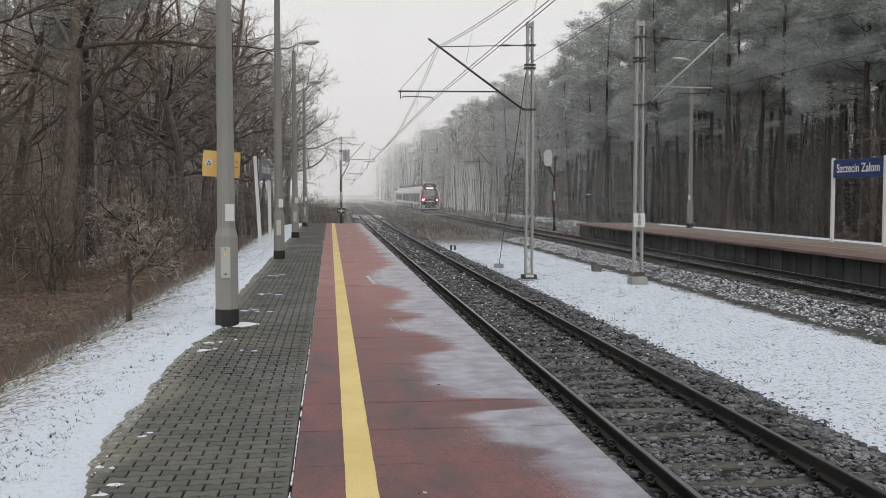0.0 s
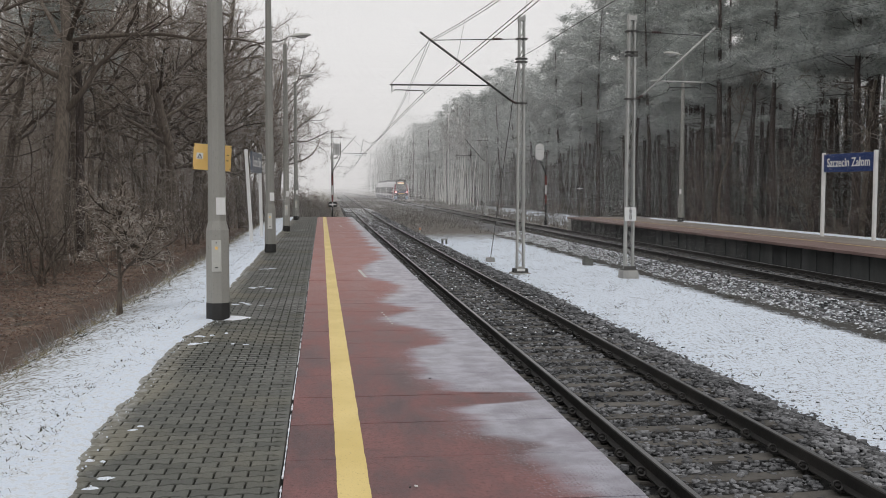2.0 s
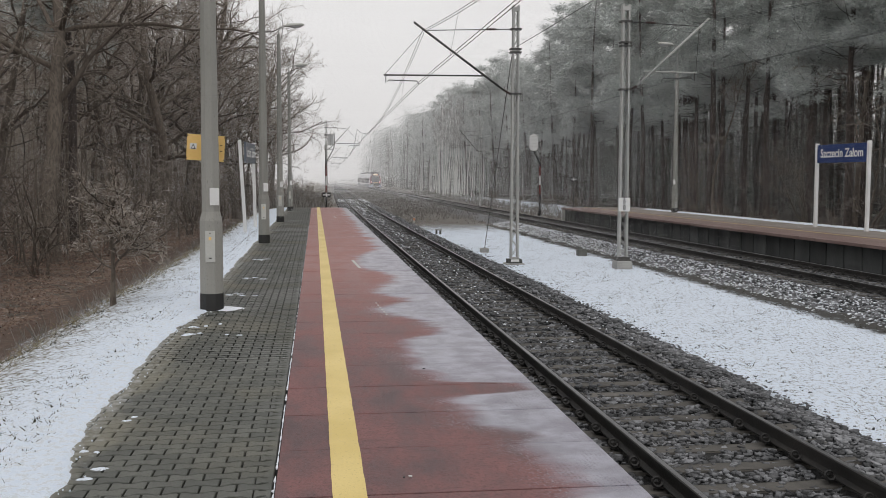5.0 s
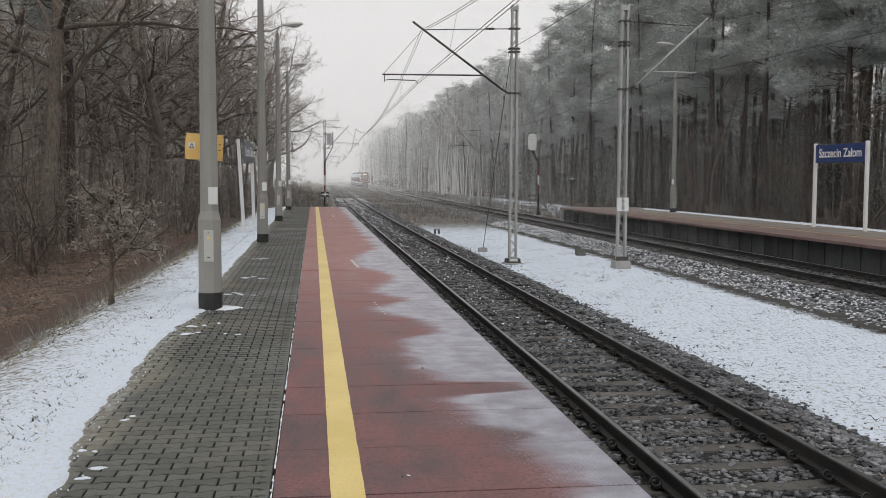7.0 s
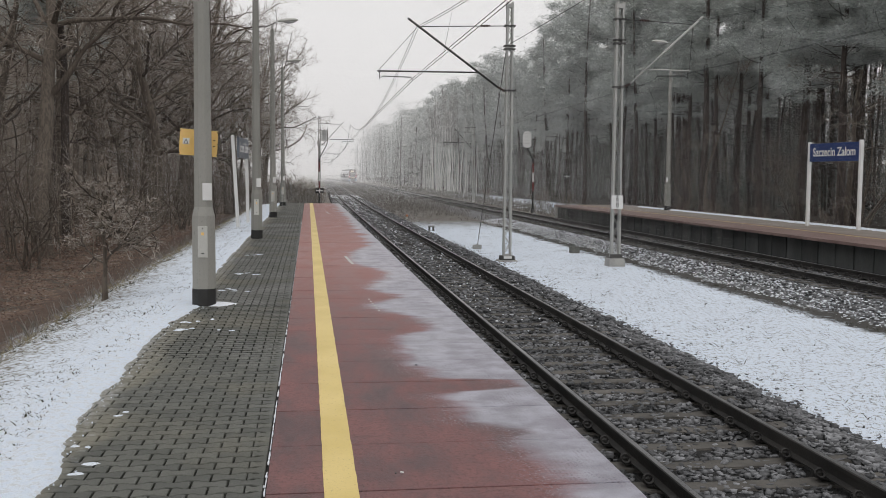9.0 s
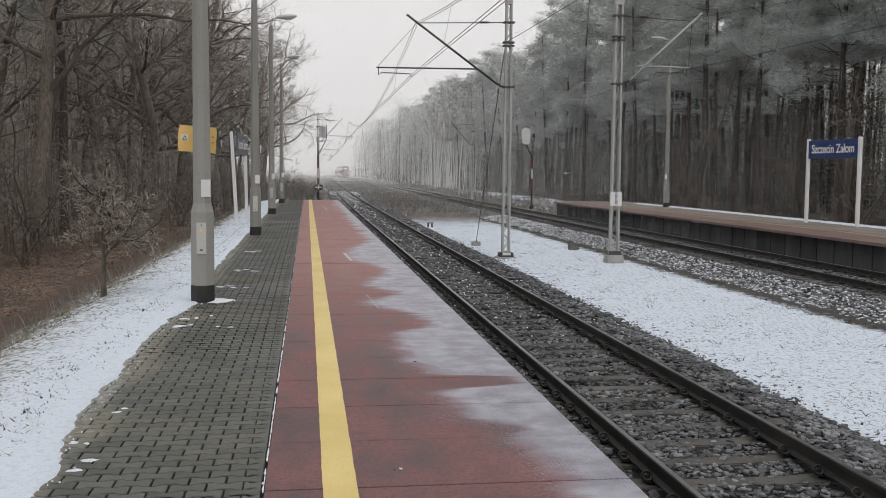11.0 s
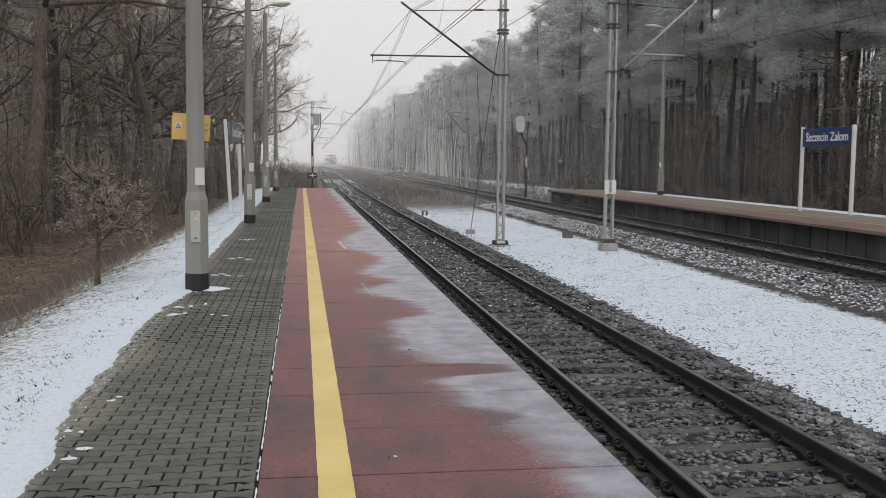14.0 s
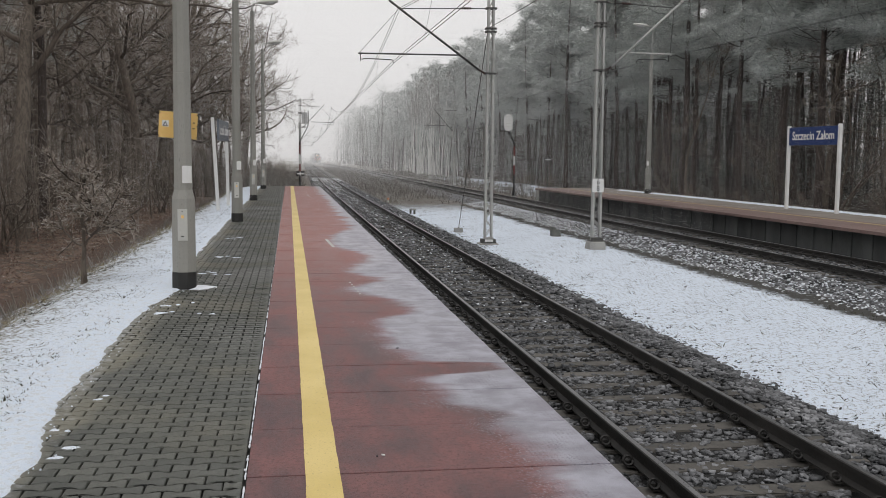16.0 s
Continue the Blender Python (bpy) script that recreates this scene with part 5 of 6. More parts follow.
def sprout(pts, rad, per, lo, hi, angle, spread, ratio, k, wiggle, lift, thin=0.55, length=None):
    """Side branches: per of them on each parent polyline, between the shares lo and hi of its length."""
    n, m, _ = pts.shape
    idx = np.repeat(np.arange(n), per)
    t = rng.uniform(lo, hi, len(idx)) * (m - 1)
    i = np.minimum(t.astype(int), m - 2)
    f = (t - i)[:, None]
    start = pts[idx, i] * (1 - f) + pts[idx, i + 1] * f
    r = rad[idx, i] * (1 - f[:, 0]) + rad[idx, i + 1] * f[:, 0]
    d = unit(pts[idx, i + 1] - pts[idx, i])
    side = unit(np.cross(d, rng.normal(0, 1, d.shape)))
    a = np.radians(rng.normal(angle, spread, len(idx)))[:, None]
    way = d * np.cos(a) + side * np.sin(a)
    own = np.linalg.norm(np.diff(pts, axis=1), axis=-1).sum(1)[idx] if length is None else np.full(len(idx), length)
    l = own * ratio * (1.15 - 0.6 * t / (m - 1)) * rng.uniform(0.6, 1.3, len(idx))
    q = grow(start, way, l, k, wiggle, lift)
    return q, (r * thin)[:, None] * np.linspace(1, 0.3, k)[None]


def tubes(pts, rad, n):
    """Triangles round polylines."""
    c, k, _ = pts.shape
    t = unit(np.gradient(pts, axis=1))
    if n == 2:  # the very finest twigs
        w = unit(np.cross(t, rng.normal(0, 1, (c, 1, 3)))) * rad[..., None]
        i = np.arange(k - 1)
        strip = np.stack([2 * i, 2 * i + 1, 2 * i + 3, 2 * i + 2], -1)
        return np.stack([pts - w, pts + w], 2).reshape(-1, 3), (strip[None] + (np.arange(c) * k * 2)[:, None, None]).reshape(-1, 4)
    ref = unit(rng.normal(0, 1, (c, 1, 3)))
    s = unit(np.cross(t, ref))
    u = np.cross(t, s)
    a = np.arange(n) * 2 * math.pi / n
    v = pts[:, :, None] + rad[:, :, None, None] * (s[:, :, None] * np.cos(a)[None, None, :, None] + u[:, :, None] * np.sin(a)[None, None, :, None])
    i, j = np.meshgrid(np.arange(k - 1), np.arange(n), indexing="ij")
    p, q = (i * n + j).ravel(), (i * n + (j + 1) % n).ravel()
    quad = np.stack([p, q, q + n, p + n], -1)
    return v.reshape(-1, 3), (quad[None] + (np.arange(c) * k * n)[:, None, None]).reshape(-1, 4)


def merged(pieces):
    vs, fs, k = [], [], 0
    for v, f in pieces:
        vs.append(v)
        fs.append(f + k)
        k += len(v)
    return np.concatenate(vs), np.concatenate(fs)


def leaf_cards(centres, per, radius, flat, length, width):
    """Small pointed blades scattered about each centre, as quads."""
    n = len(centres) * per
    c = np.repeat(centres, per, 0)
    off = rng.normal(0, 1, (n, 3)) * np.array([radius, radius, radius * flat])
    d = unit(off * 0.8 + rng.normal(0, radius * 0.6, (n, 3)) * np.array([1, 1, 0.7]))
    w = unit(np.cross(d, rng.normal(0, 1, (n, 3)))) * (width * rng.uniform(0.6, 1.3, (n, 1)))
    l = d * (length * rng.uniform(0.6, 1.4, (n, 1)))
    p = c + off
    v = np.stack([p - l * 0.5 + w * 0.5, p - l * 0.4 - w * 0.5, p + l * 0.6], 1)
    return v.reshape(-1, 3), np.arange(n * 3).reshape(-1, 3)


def bare_tree(name_seed, height, radius, spread=1.0, dense=True, first=0.22):
    """Trunk, limbs and rimed twigs of a leafless broadleaf tree, at the origin."""
    global rng
    rng = np.random.default_rng(name_seed)
    trunk = grow(np.zeros((1, 3)), np.array([[0.03, 0.02, 1.0]]), [height * 0.85], 11, 0.07, 0.05)
    rt = (radius * np.linspace(1, 0.16, 11) ** 0.9)[None]
    rt[0, 0] *= 1.35
    limbs, rl = sprout(trunk, rt, 17 if dense else 11, first, 0.97, 58, 14, 0.43 * spread, 8, 0.22, 0.035, 0.5)
    b2, r2 = sprout(limbs, rl, 8 if dense else 5, 0.2, 1.0, 48, 16, 0.46, 6, 0.24, 0.02, 0.55)
    b3, r3 = sprout(b2, r2, 7 if dense else 5, 0.15, 1.0, 44, 16, 0.50, 5, 0.24, -0.01, 0.55)
    wood = merged([tubes(trunk, rt, 9), tubes(limbs, np.maximum(rl, 0.012), 6), tubes(b2, np.maximum(r2, 0.009), 4)])
    fine = [tubes(b3[:, ::2], np.maximum(r3[:, ::2], 0.006), 3)]
    if dense:
        b4, r4 = sprout(b3, r3, 4, 0.2, 1.0, 42, 16, 0.7, 3, 0.2, -0.02, 0.6)
        fine.append(tubes(b4, np.maximum(r4, 0.006), 2))
    else:
        b4, r4 = sprout(b3, r3, 4, 0.2, 1.0, 42, 16, 0.8, 2, 0.2, -0.02, 0.6)
        fine.append(tubes(b4, np.maximum(r4, 0.007), 2))
    return bulk("trunk", *wood, M["bark"], True), bulk("crown", *merged(fine), M["twig"])


def old_oak(name_seed, height, radius, boughs, lean=(0.0, 0.0)):
    """A big oak whose main boughs (share of the trunk, way, length, lift) are set one by one."""
    global rng
    rng = np.random.default_rng(name_seed)
    trunk = grow(np.zeros((1, 3)), np.array([[lean[0], lean[1], 1.0]]), [height * 0.8], 12, 0.10, 0.06)
    rt = (radius * np.linspace(1, 0.2, 12) ** 0.8)[None]
    rt[0, 0] *= 1.35
    pieces, fine = [tubes(trunk, rt, 10)], []
    for share, way, length, lift in boughs:
        i = int(share * 11)
        limb = grow(trunk[:, i], np.array([way]), [length], 12, 0.16, lift)
        rl = (rt[0, i] * 0.52 * np.linspace(1, 0.16, 12))[None]
        b2, r2 = sprout(limb, rl, 15, 0.15, 1.0, 52, 16, 0.30, 7, 0.26, 0.03, 0.5)
        b3, r3 = sprout(b2, r2, 7, 0.15, 1.0, 46, 16, 0.46, 5, 0.24, 0.0, 0.55)
        b4, r4 = sprout(b3, r3, 4, 0.2, 1.0, 42, 16, 0.55, 3, 0.2, -0.01, 0.6)
        pieces += [tubes(limb, rl, 8), tubes(b2, np.maximum(r2, 0.012), 5)]
        fine += [tubes(b3[:, ::2], np.maximum(r3[:, ::2], 0.007), 3), tubes(b4, np.maximum(r4, 0.006), 2)]
    return bulk("trunk", *merged(pieces), M["bark"], True), bulk("crown", *merged(fine), M["twig"])


def pine_tree(name_seed, height, radius, blades, crown_from=0.42, wide=1.0, blade=(0.30, 0.07), needles="needles", pad=0.36):
    """A tall pine: bare stem, dead snags, limbs that end in flat rounded pads of needles."""
    global rng
    rng = np.random.default_rng(name_seed)
    trunk = grow(np.zeros((1, 3)), np.array([[rng.normal(0, 0.02), rng.normal(0, 0.02), 1.0]]), [height], 10, 0.025, 0.1)
    rt = (radius * np.linspace(1, 0.12, 10))[None]
    limbs, rl = sprout(trunk, rt, 28, crown_from, 0.99, 72, 15, 1.0, 5, 0.18, 0.09, 0.22, length=2.7 * wide)
    dead, rd = sprout(trunk, rt, 12, 0.16, crown_from + 0.1, 84, 10, 1.0, 3, 0.2, -0.03, 0.16, length=1.6)
    b2, r2 = sprout(limbs, rl, 4, 0.35, 1.0, 52, 15, 0.42, 4, 0.15, 0.09, 0.6)
    wood = merged([tubes(trunk, rt, 8), tubes(limbs, np.maximum(rl, 0.014), 3), tubes(dead, np.maximum(rd, 0.010), 2), tubes(b2[:, ::3], np.maximum(r2[:, ::3], 0.010), 2)])
    spots = np.concatenate([b2[:, 1:].reshape(-1, 3), limbs[:, -1:].reshape(-1, 3), trunk[0, -1] + rng.normal(0, 1, (26, 3)) * np.array([0.35, 0.35, 0.7]) - np.array([0, 0, 0.5])])
    green = leaf_cards(spots, blades, pad, 0.42, *blade)
    return bulk("trunk", *wood, M["pine_bark"], True), bulk("crown", *green, M[needles])


def birch_tree(name_seed, height):
    global rng
    rng = np.random.default_rng(name_seed)
    trunk = grow(np.zeros((1, 3)), np.array([[rng.normal(0, 0.07), rng.normal(0, 0.05), 1.0]]), [height], 9, 0.035, 0.06)
    rt = (0.09 * np.linspace(1, 0.3, 9))[None]
    limbs, rl = sprout(trunk, rt, 10, 0.55, 1.0, 38, 12, 0.20, 5, 0.15, 0.05, 0.4)
    b2, r2 = sprout(limbs, rl, 8, 0.2, 1.0, 40, 14, 0.6, 4, 0.2, -0.06, 0.6)
    b3, r3 = sprout(b2, r2, 5, 0.2, 1.0, 40, 14, 0.7, 3, 0.2, -0.1, 0.6)
    return bulk("trunk", *tubes(trunk, rt, 8), M["birch"], True), bulk("crown", *merged([tubes(limbs, np.maximum(rl, 0.02), 4), tubes(b2, np.maximum(r2, 0.014), 2), tubes(b3[:, ::2], np.maximum(r3[:, ::2], 0.012), 2)]), M["birch_twig"])


def shrub(name_seed, height, stems, leaves=None, leaf_count=0):
    global rng
    rng = np.random.default_rng(name_seed)
    start = rng.normal(0, 0.12 * min(1, stems / 4), (stems, 3)) * np.array([1, 1, 0])
    way = np.stack([rng.normal(0, 0.35, stems), rng.normal(0, 0.35, stems), np.ones(stems)], -1)
    st = grow(start, way, height * rng.uniform(0.7, 1.1, stems), 7, 0.14, 0.03)
    rs = 0.022 * height / 2 * np.linspace(1, 0.25, 7)[None] * np.ones((stems, 1))
    b2, r2 = sprout(st, rs, 9, 0.2, 1.0, 45, 14, 0.42, 5, 0.18, 0.03, 0.55)
    b3, r3 = sprout(b2, r2, 6, 0.15, 1.0, 42, 14, 0.5, 3, 0.2, 0.02, 0.6)
    b4, r4 = sprout(b3, r3, 4, 0.15, 1.0, 42, 14, 0.6, 2, 0.2, 0.0, 0.6)
    crown = bulk("crown", *merged([tubes(b3, np.maximum(r3, 0.0038), 2), tubes(b4, np.maximum(r4, 0.0032), 2)]), M["brush"])
    wood = [bulk("stem", *merged([tubes(st[i:i + 1], rs[i:i + 1], 6), tubes(b2[i * 9:i * 9 + 9], np.maximum(r2[i * 9:i * 9 + 9], 0.006), 4)]), M["bark"], True) for i in range(stems)]
    foliage = [bulk("foliage", *leaf_cards(b3[:, -1], leaf_count, 0.14, 0.8, 0.065, 0.03), leaves)] if leaves else []
    return [(m, "stem") for m in wood] + [(crown, "crown")] + [(m, "foliage") for m in foliage]


def plant_bush(name, pieces, at, label, group):
    t = thing(name, at, label, "bush", group)
    for me, part_name in pieces:
        part(part_name, me, None, t)


def plant(name, meshes, names, at, label, category, group):
    t = thing(name, at, label, category, group)
    for me, part_name in zip(meshes, names):
        if me:
            part(part_name, me, None, t)
    return t


def on_ground(x, y, turn=0.0, size=1.0, sink=0.06):
    return pose(x, y, float(ground_z(x, y)) - sink, 0, 0, turn) @ Matrix.Diagonal((size, size, size, 1))


def blade_field(name, label, category, x, y, z, height, width, lean, material, per=1):
    """Many upright blades or stems as one mesh."""
    n = len(x) * per
    bx = np.repeat(x, per) + rng.normal(0, 0.02 * (per > 1), n)
    by = np.repeat(y, per) + rng.normal(0, 0.02 * (per > 1), n)
    bz = np.repeat(z, per) - 0.02
    h = np.repeat(height, per) * rng.uniform(0.5, 1.2, n)
    a = rng.uniform(0, 6.283, n)
    w = width * rng.uniform(0.6, 1.4, n)
    dx, dy = np.cos(a) * w, np.sin(a) * w
    lx, ly = rng.normal(0, lean, n) * h, rng.normal(0, lean, n) * h
    v = np.stack([np.stack([bx - dx, by - dy, bz], -1), np.stack([bx + dx, by + dy, bz], -1), np.stack([bx + dx * 0.6 + lx * 0.5, by + dy * 0.6 + ly * 0.5, bz + h * 0.6], -1), np.stack([bx + lx, by + ly, bz + h], -1)], 1)
    ob = new(name, bulk(name, v.reshape(-1, 3), np.arange(n * 4).reshape(-1, 4), material))
    return tagged(ob, label, category, kind="stuff")


def build_woods():
    global rng
    lay = np.random.default_rng(21)
    # broadleaf trees along the near side
    kinds = [bare_tree(s, h, r, sp) for s, h, r, sp in ((1, 17, 0.34, 1.05), (2, 15.5, 0.27, 1.0), (3, 16.5, 0.30, 1.15), (4, 14.5, 0.24, 1.1))]
    light = [bare_tree(s, h, r, sp, False, f) for s, h, r, sp, f in ((11, 16, 0.17, 0.8, 0.3), (12, 15, 0.13, 0.7, 0.35), (13, 17, 0.20, 0.85, 0.28), (14, 12, 0.10, 0.7, 0.2))]
    front = [(-7.3, 52, 2), (-10.4, 21.5, 1), (-6.3, 66, 3), (-5.6, 79, 0), (-4.9, 92, 2), (-4.6, 106, 3), (-12.5, 28, 2), (-9.6, 60, 0), (-5.6, 122, 1), (-13.5, 40, 3), (-8.6, 73, 1), (-6.0, 140, 0), (-7.4, 59, 3), (-9.4, 50.5, 2), (-4.3, 86, 1), (-5.4, 70, 2), (-6.6, 57, 0)]
    for x, y, k in front:
        plant("oak_tree", kinds[k], ("trunk", "crown"), on_ground(x, y, lay.uniform(0, 360), lay.uniform(0.92, 1.08)), "leafless dark oak with rimed spreading branches", "tree", "trees by the near platform")
    for x, y, k in ((-7.9, 67, 0), (-10.2, 78, 2), (-9.8, 56, 1), (-6.9, 86, 3), (-8.8, 97, 0), (-11.2, 66, 2), (-5.3, 73, 1), (-10.6, 47, 0), (-12.0, 56, 3), (-7.0, 101, 2), (-9.5, 40, 1), (-11.2, 37, 2)):
        plant("young_tree", light[k], ("trunk", "crown"), on_ground(x, y, lay.uniform(0, 360), lay.uniform(0.9, 1.15)), "slender leafless tree with grey rimed twigs", "tree", "trees by the near platform")
    boughs = [(0.42, (0.8, -0.1, 0.9), 4.5, 0.05), (0.62, (1.0, -0.3, 0.45), 6.6, -0.06), (0.48, (-0.9, -0.4, 0.5), 6.0, 0.0), (0.55, (0.3, -0.8, 0.7), 5.0, 0.02), (0.50, (0.6, 0.5, 0.8), 5.0, 0.03),
              (0.60, (-0.8, 0.3, 0.7), 5.5, 0.02), (0.68, (0.8, 0.4, 0.7), 5.5, 0.0), (0.75, (-0.4, -0.7, 0.9), 5.0, 0.03), (0.85, (0.5, 0.3, 1.0), 4.5, 0.03), (0.95, (-0.2, 0.2, 1.0), 4.0, 0.03)]
    old = old_oak(16, 17, 0.27, boughs, (-0.05, 0.0))
    plant("oak_tree", old, ("trunk", "crown"), on_ground(-7.9, 31.0, 0, 1.0), "old dark oak with long crooked boughs, leafless", "tree", "trees by the near platform")
    boughs = [(0.36, (0.9, -0.3, 0.6), 4.2, -0.01), (0.45, (-0.8, 0.2, 0.6), 5.0, 0.02), (0.52, (1.0, 0.2, 0.6), 4.6, 0.0), (0.62, (0.6, -0.6, 0.8), 5.0, 0.03), (0.72, (-0.7, -0.2, 0.8), 5.0, 0.02), (0.85, (0.7, 0.2, 0.9), 4.5, 0.03), (0.95, (0.0, 0.3, 1.0), 4.0, 0.03)]
    leaning = old_oak(17, 16, 0.25, boughs, (0.10, 0.0))
    plant("oak_tree", leaning, ("trunk", "crown"), on_ground(-7.0, 46.0, 0, 1.0), "leaning dark oak with crooked boughs, leafless", "tree", "trees by the near platform")
    n = 0
    while n < 48:
        y = lay.uniform(16, 150)
        x = -lay.uniform(9.5 if y < 60 else 6.5, 30)
        if x < -0.36 * y - 4:
            continue
        plant("young_tree", light[n % 4], ("trunk", "crown"), on_ground(x, y, lay.uniform(0, 360), lay.uniform(0.8, 1.15)), "slender leafless tree with grey rimed twigs", "tree", "trees by the near platform")
        n += 1
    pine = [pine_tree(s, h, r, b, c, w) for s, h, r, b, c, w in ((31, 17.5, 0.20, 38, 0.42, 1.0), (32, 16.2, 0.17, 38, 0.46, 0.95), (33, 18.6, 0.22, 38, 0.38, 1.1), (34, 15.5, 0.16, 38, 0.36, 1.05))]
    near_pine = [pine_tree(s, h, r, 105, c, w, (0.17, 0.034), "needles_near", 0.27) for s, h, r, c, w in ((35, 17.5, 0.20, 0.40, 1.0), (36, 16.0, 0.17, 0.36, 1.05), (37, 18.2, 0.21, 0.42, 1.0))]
    for x, y, k in ((-8.6, 37, 0), (-12, 50, 1)):
        plant("pine_tree", near_pine[k], ("trunk", "crown"), on_ground(x, y, 40, 1), "tall pine with reddish bark among bare trees", "tree", "trees by the near platform")
    # pines along the far side, the wood's edge first
    n = 0
    for row, (x0, x1, gap) in enumerate(((23.6, 26.0, 4.0), (26.5, 30.0, 4.4), (30.5, 36.0, 5.6))):
        y = 26.0
        while y < (230 if row == 0 else 170):
            if row == 0 or y > 24:
                x = lay.uniform(x0, x1) - (0.0 if y < 150 else (y - 150) * 0.022)
                # farther and third-row pines take the needles paled for haze
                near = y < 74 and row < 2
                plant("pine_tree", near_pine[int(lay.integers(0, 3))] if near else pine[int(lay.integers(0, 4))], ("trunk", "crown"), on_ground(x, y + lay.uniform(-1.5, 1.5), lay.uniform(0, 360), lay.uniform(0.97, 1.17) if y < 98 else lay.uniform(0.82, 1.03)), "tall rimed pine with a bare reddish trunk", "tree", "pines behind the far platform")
            y += gap * lay.uniform(0.7, 1.3)
    spire = pine_tree(40, 21.0, 0.2, 30, 0.3, 0.62)
    plant("pine_tree", spire, ("trunk", "crown"), on_ground(24.6, 100, 10, 0.84), "slim spire-topped pine rising above its neighbours", "tree", "pines behind the far platform")
    plant("pine_tree", spire, ("trunk", "crown"), on_ground(23.0, 160, 100, 0.80), "slim spire-topped pine rising above its neighbours", "tree", "pines behind the far platform")
    for x, y, k in ((24.2, 36.5, 1), (25.3, 44.0, 0), (23.8, 57.0, 3)):
        plant("oak_tree", light[k], ("trunk", "crown"), on_ground(x, y, lay.uniform(0, 360), 0.9), "dark leafless tree with crooked boughs among pines", "tree", "pines behind the far platform")
    birches = [birch_tree(s, h) for s, h in ((51, 12.5), (52, 11.0), (53, 13.5))]
    for i in range(18):
        y = lay.uniform(130, 165)
        x = y * lay.uniform(0.120, 0.156)
        plant("birch_tree", birches[i % 3], ("trunk", "crown"), on_ground(x, y, lay.uniform(0, 360), lay.uniform(0.85, 1.1)), "thin white-stemmed birch without leaves", "tree", "birches by the line")
    # deep woods on both sides, joined
    rng = np.random.default_rng(61)
    def stems(count, xa, xb, ya, yb, h0, h1, r0, r1, name, label, bark, twigs):
        x, y = rng.uniform(xa, xb, count), rng.uniform(ya, yb, count)
        ok = (x > -0.37 * y - 5) & (x < 0.64 * y + 5)
        x, y = x[ok], y[ok]
        h = rng.uniform(h0, h1, len(x))
        base = np.stack([x, y, ground_z(x, y) - 0.1], -1)
        p = grow(base, np.stack([rng.normal(0, 0.03, len(x)), rng.normal(0, 0.03, len(x)), np.ones(len(x))], -1), h, 5, 0.03, 0.05)
        r = rng.uniform(r0, r1, len(x))[:, None] * np.linspace(1, 0.3, 5)[None]
        t, rt = sprout(p, r, twigs, 0.06, 1.0, 60, 16, 0.16, 4, 0.2, 0.02, 0.35)
        t2, rt2 = sprout(t, rt, 3, 0.2, 1.0, 45, 15, 0.6, 3, 0.2, 0.0, 0.6)
        tagged(new(name, bulk(name, *merged([tubes(p, r, 5), tubes(t, np.maximum(rt, 0.010), 2), tubes(t2[:, ::2], np.maximum(rt2[:, ::2], 0.009), 2)]), bark)), label, "woods", kind="stuff")
        return p
    stems(2300, -60, -13, 18, 190, 11, 22, 0.05, 0.17, "deep_woods", "dense leafless woods behind the near platform", M["twig"], 9)
    stems(420, -24, -8, 14, 120, 2.5, 6, 0.012, 0.035, "undergrowth", "thin leafless saplings under the trees", M["brush"], 14)
    stems(180, -7.5, -5.6, 30, 130, 1.5, 5, 0.01, 0.028, "undergrowth", "thin leafless saplings under the trees", M["brush"], 16)
    p = stems(1250, 27, 85, 24, 240, 12, 18, 0.09, 0.2, "deep_woods", "dense pine woods behind the far platform", M["pine_bark"], 7)
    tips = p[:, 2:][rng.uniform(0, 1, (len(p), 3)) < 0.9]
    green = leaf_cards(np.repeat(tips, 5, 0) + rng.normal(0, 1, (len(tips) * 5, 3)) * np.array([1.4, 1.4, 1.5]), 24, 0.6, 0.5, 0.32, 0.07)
    tagged(new("deep_woods_needles", bulk("deep_woods_needles", *green, M["needles_shaded"])), "needle crowns of the deep pine woods, shade in their colour", "woods", kind="stuff")
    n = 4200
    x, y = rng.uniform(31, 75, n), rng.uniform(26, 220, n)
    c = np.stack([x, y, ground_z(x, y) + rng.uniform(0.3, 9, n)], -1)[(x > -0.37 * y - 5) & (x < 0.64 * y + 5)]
    tagged(new("understory", bulk("understory", *leaf_cards(c, 40, 0.9, 0.6, 0.30, 0.05), M["needles_shaded"])), "young conifers deep in the woods, shade in their colour", "woods", kind="stuff")
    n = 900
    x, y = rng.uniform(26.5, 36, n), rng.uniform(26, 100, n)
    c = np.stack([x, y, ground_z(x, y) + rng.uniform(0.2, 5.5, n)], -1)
    tagged(new("understory", bulk("understory", *leaf_cards(c, 46, 0.7, 0.6, 0.22, 0.035), M["needles_shaded"])), "young conifers among the trunks, shade in their colour", "woods", kind="stuff")
    n = 1500
    x, y = rng.uniform(24, 32, n), rng.uniform(80, 230, n)
    c = np.stack([x, y, ground_z(x, y) + rng.uniform(0.3, 10, n)], -1)
    tagged(new("understory", bulk("understory", *leaf_cards(c, 46, 0.9, 0.6, 0.18, 0.04), M["needles_near"])), "young conifers along the wood's edge", "woods", kind="stuff")
    n = 5200
    x, y = -rng.uniform(14, 45, n), rng.uniform(28, 160, n)
    c = np.stack([x, y, ground_z(x, y) + rng.uniform(0.1, 4 + 14 * rng.uniform(0, 1, n), n)], -1)[(x > -0.37 * y - 5) & (x < 0.64 * y + 5)]
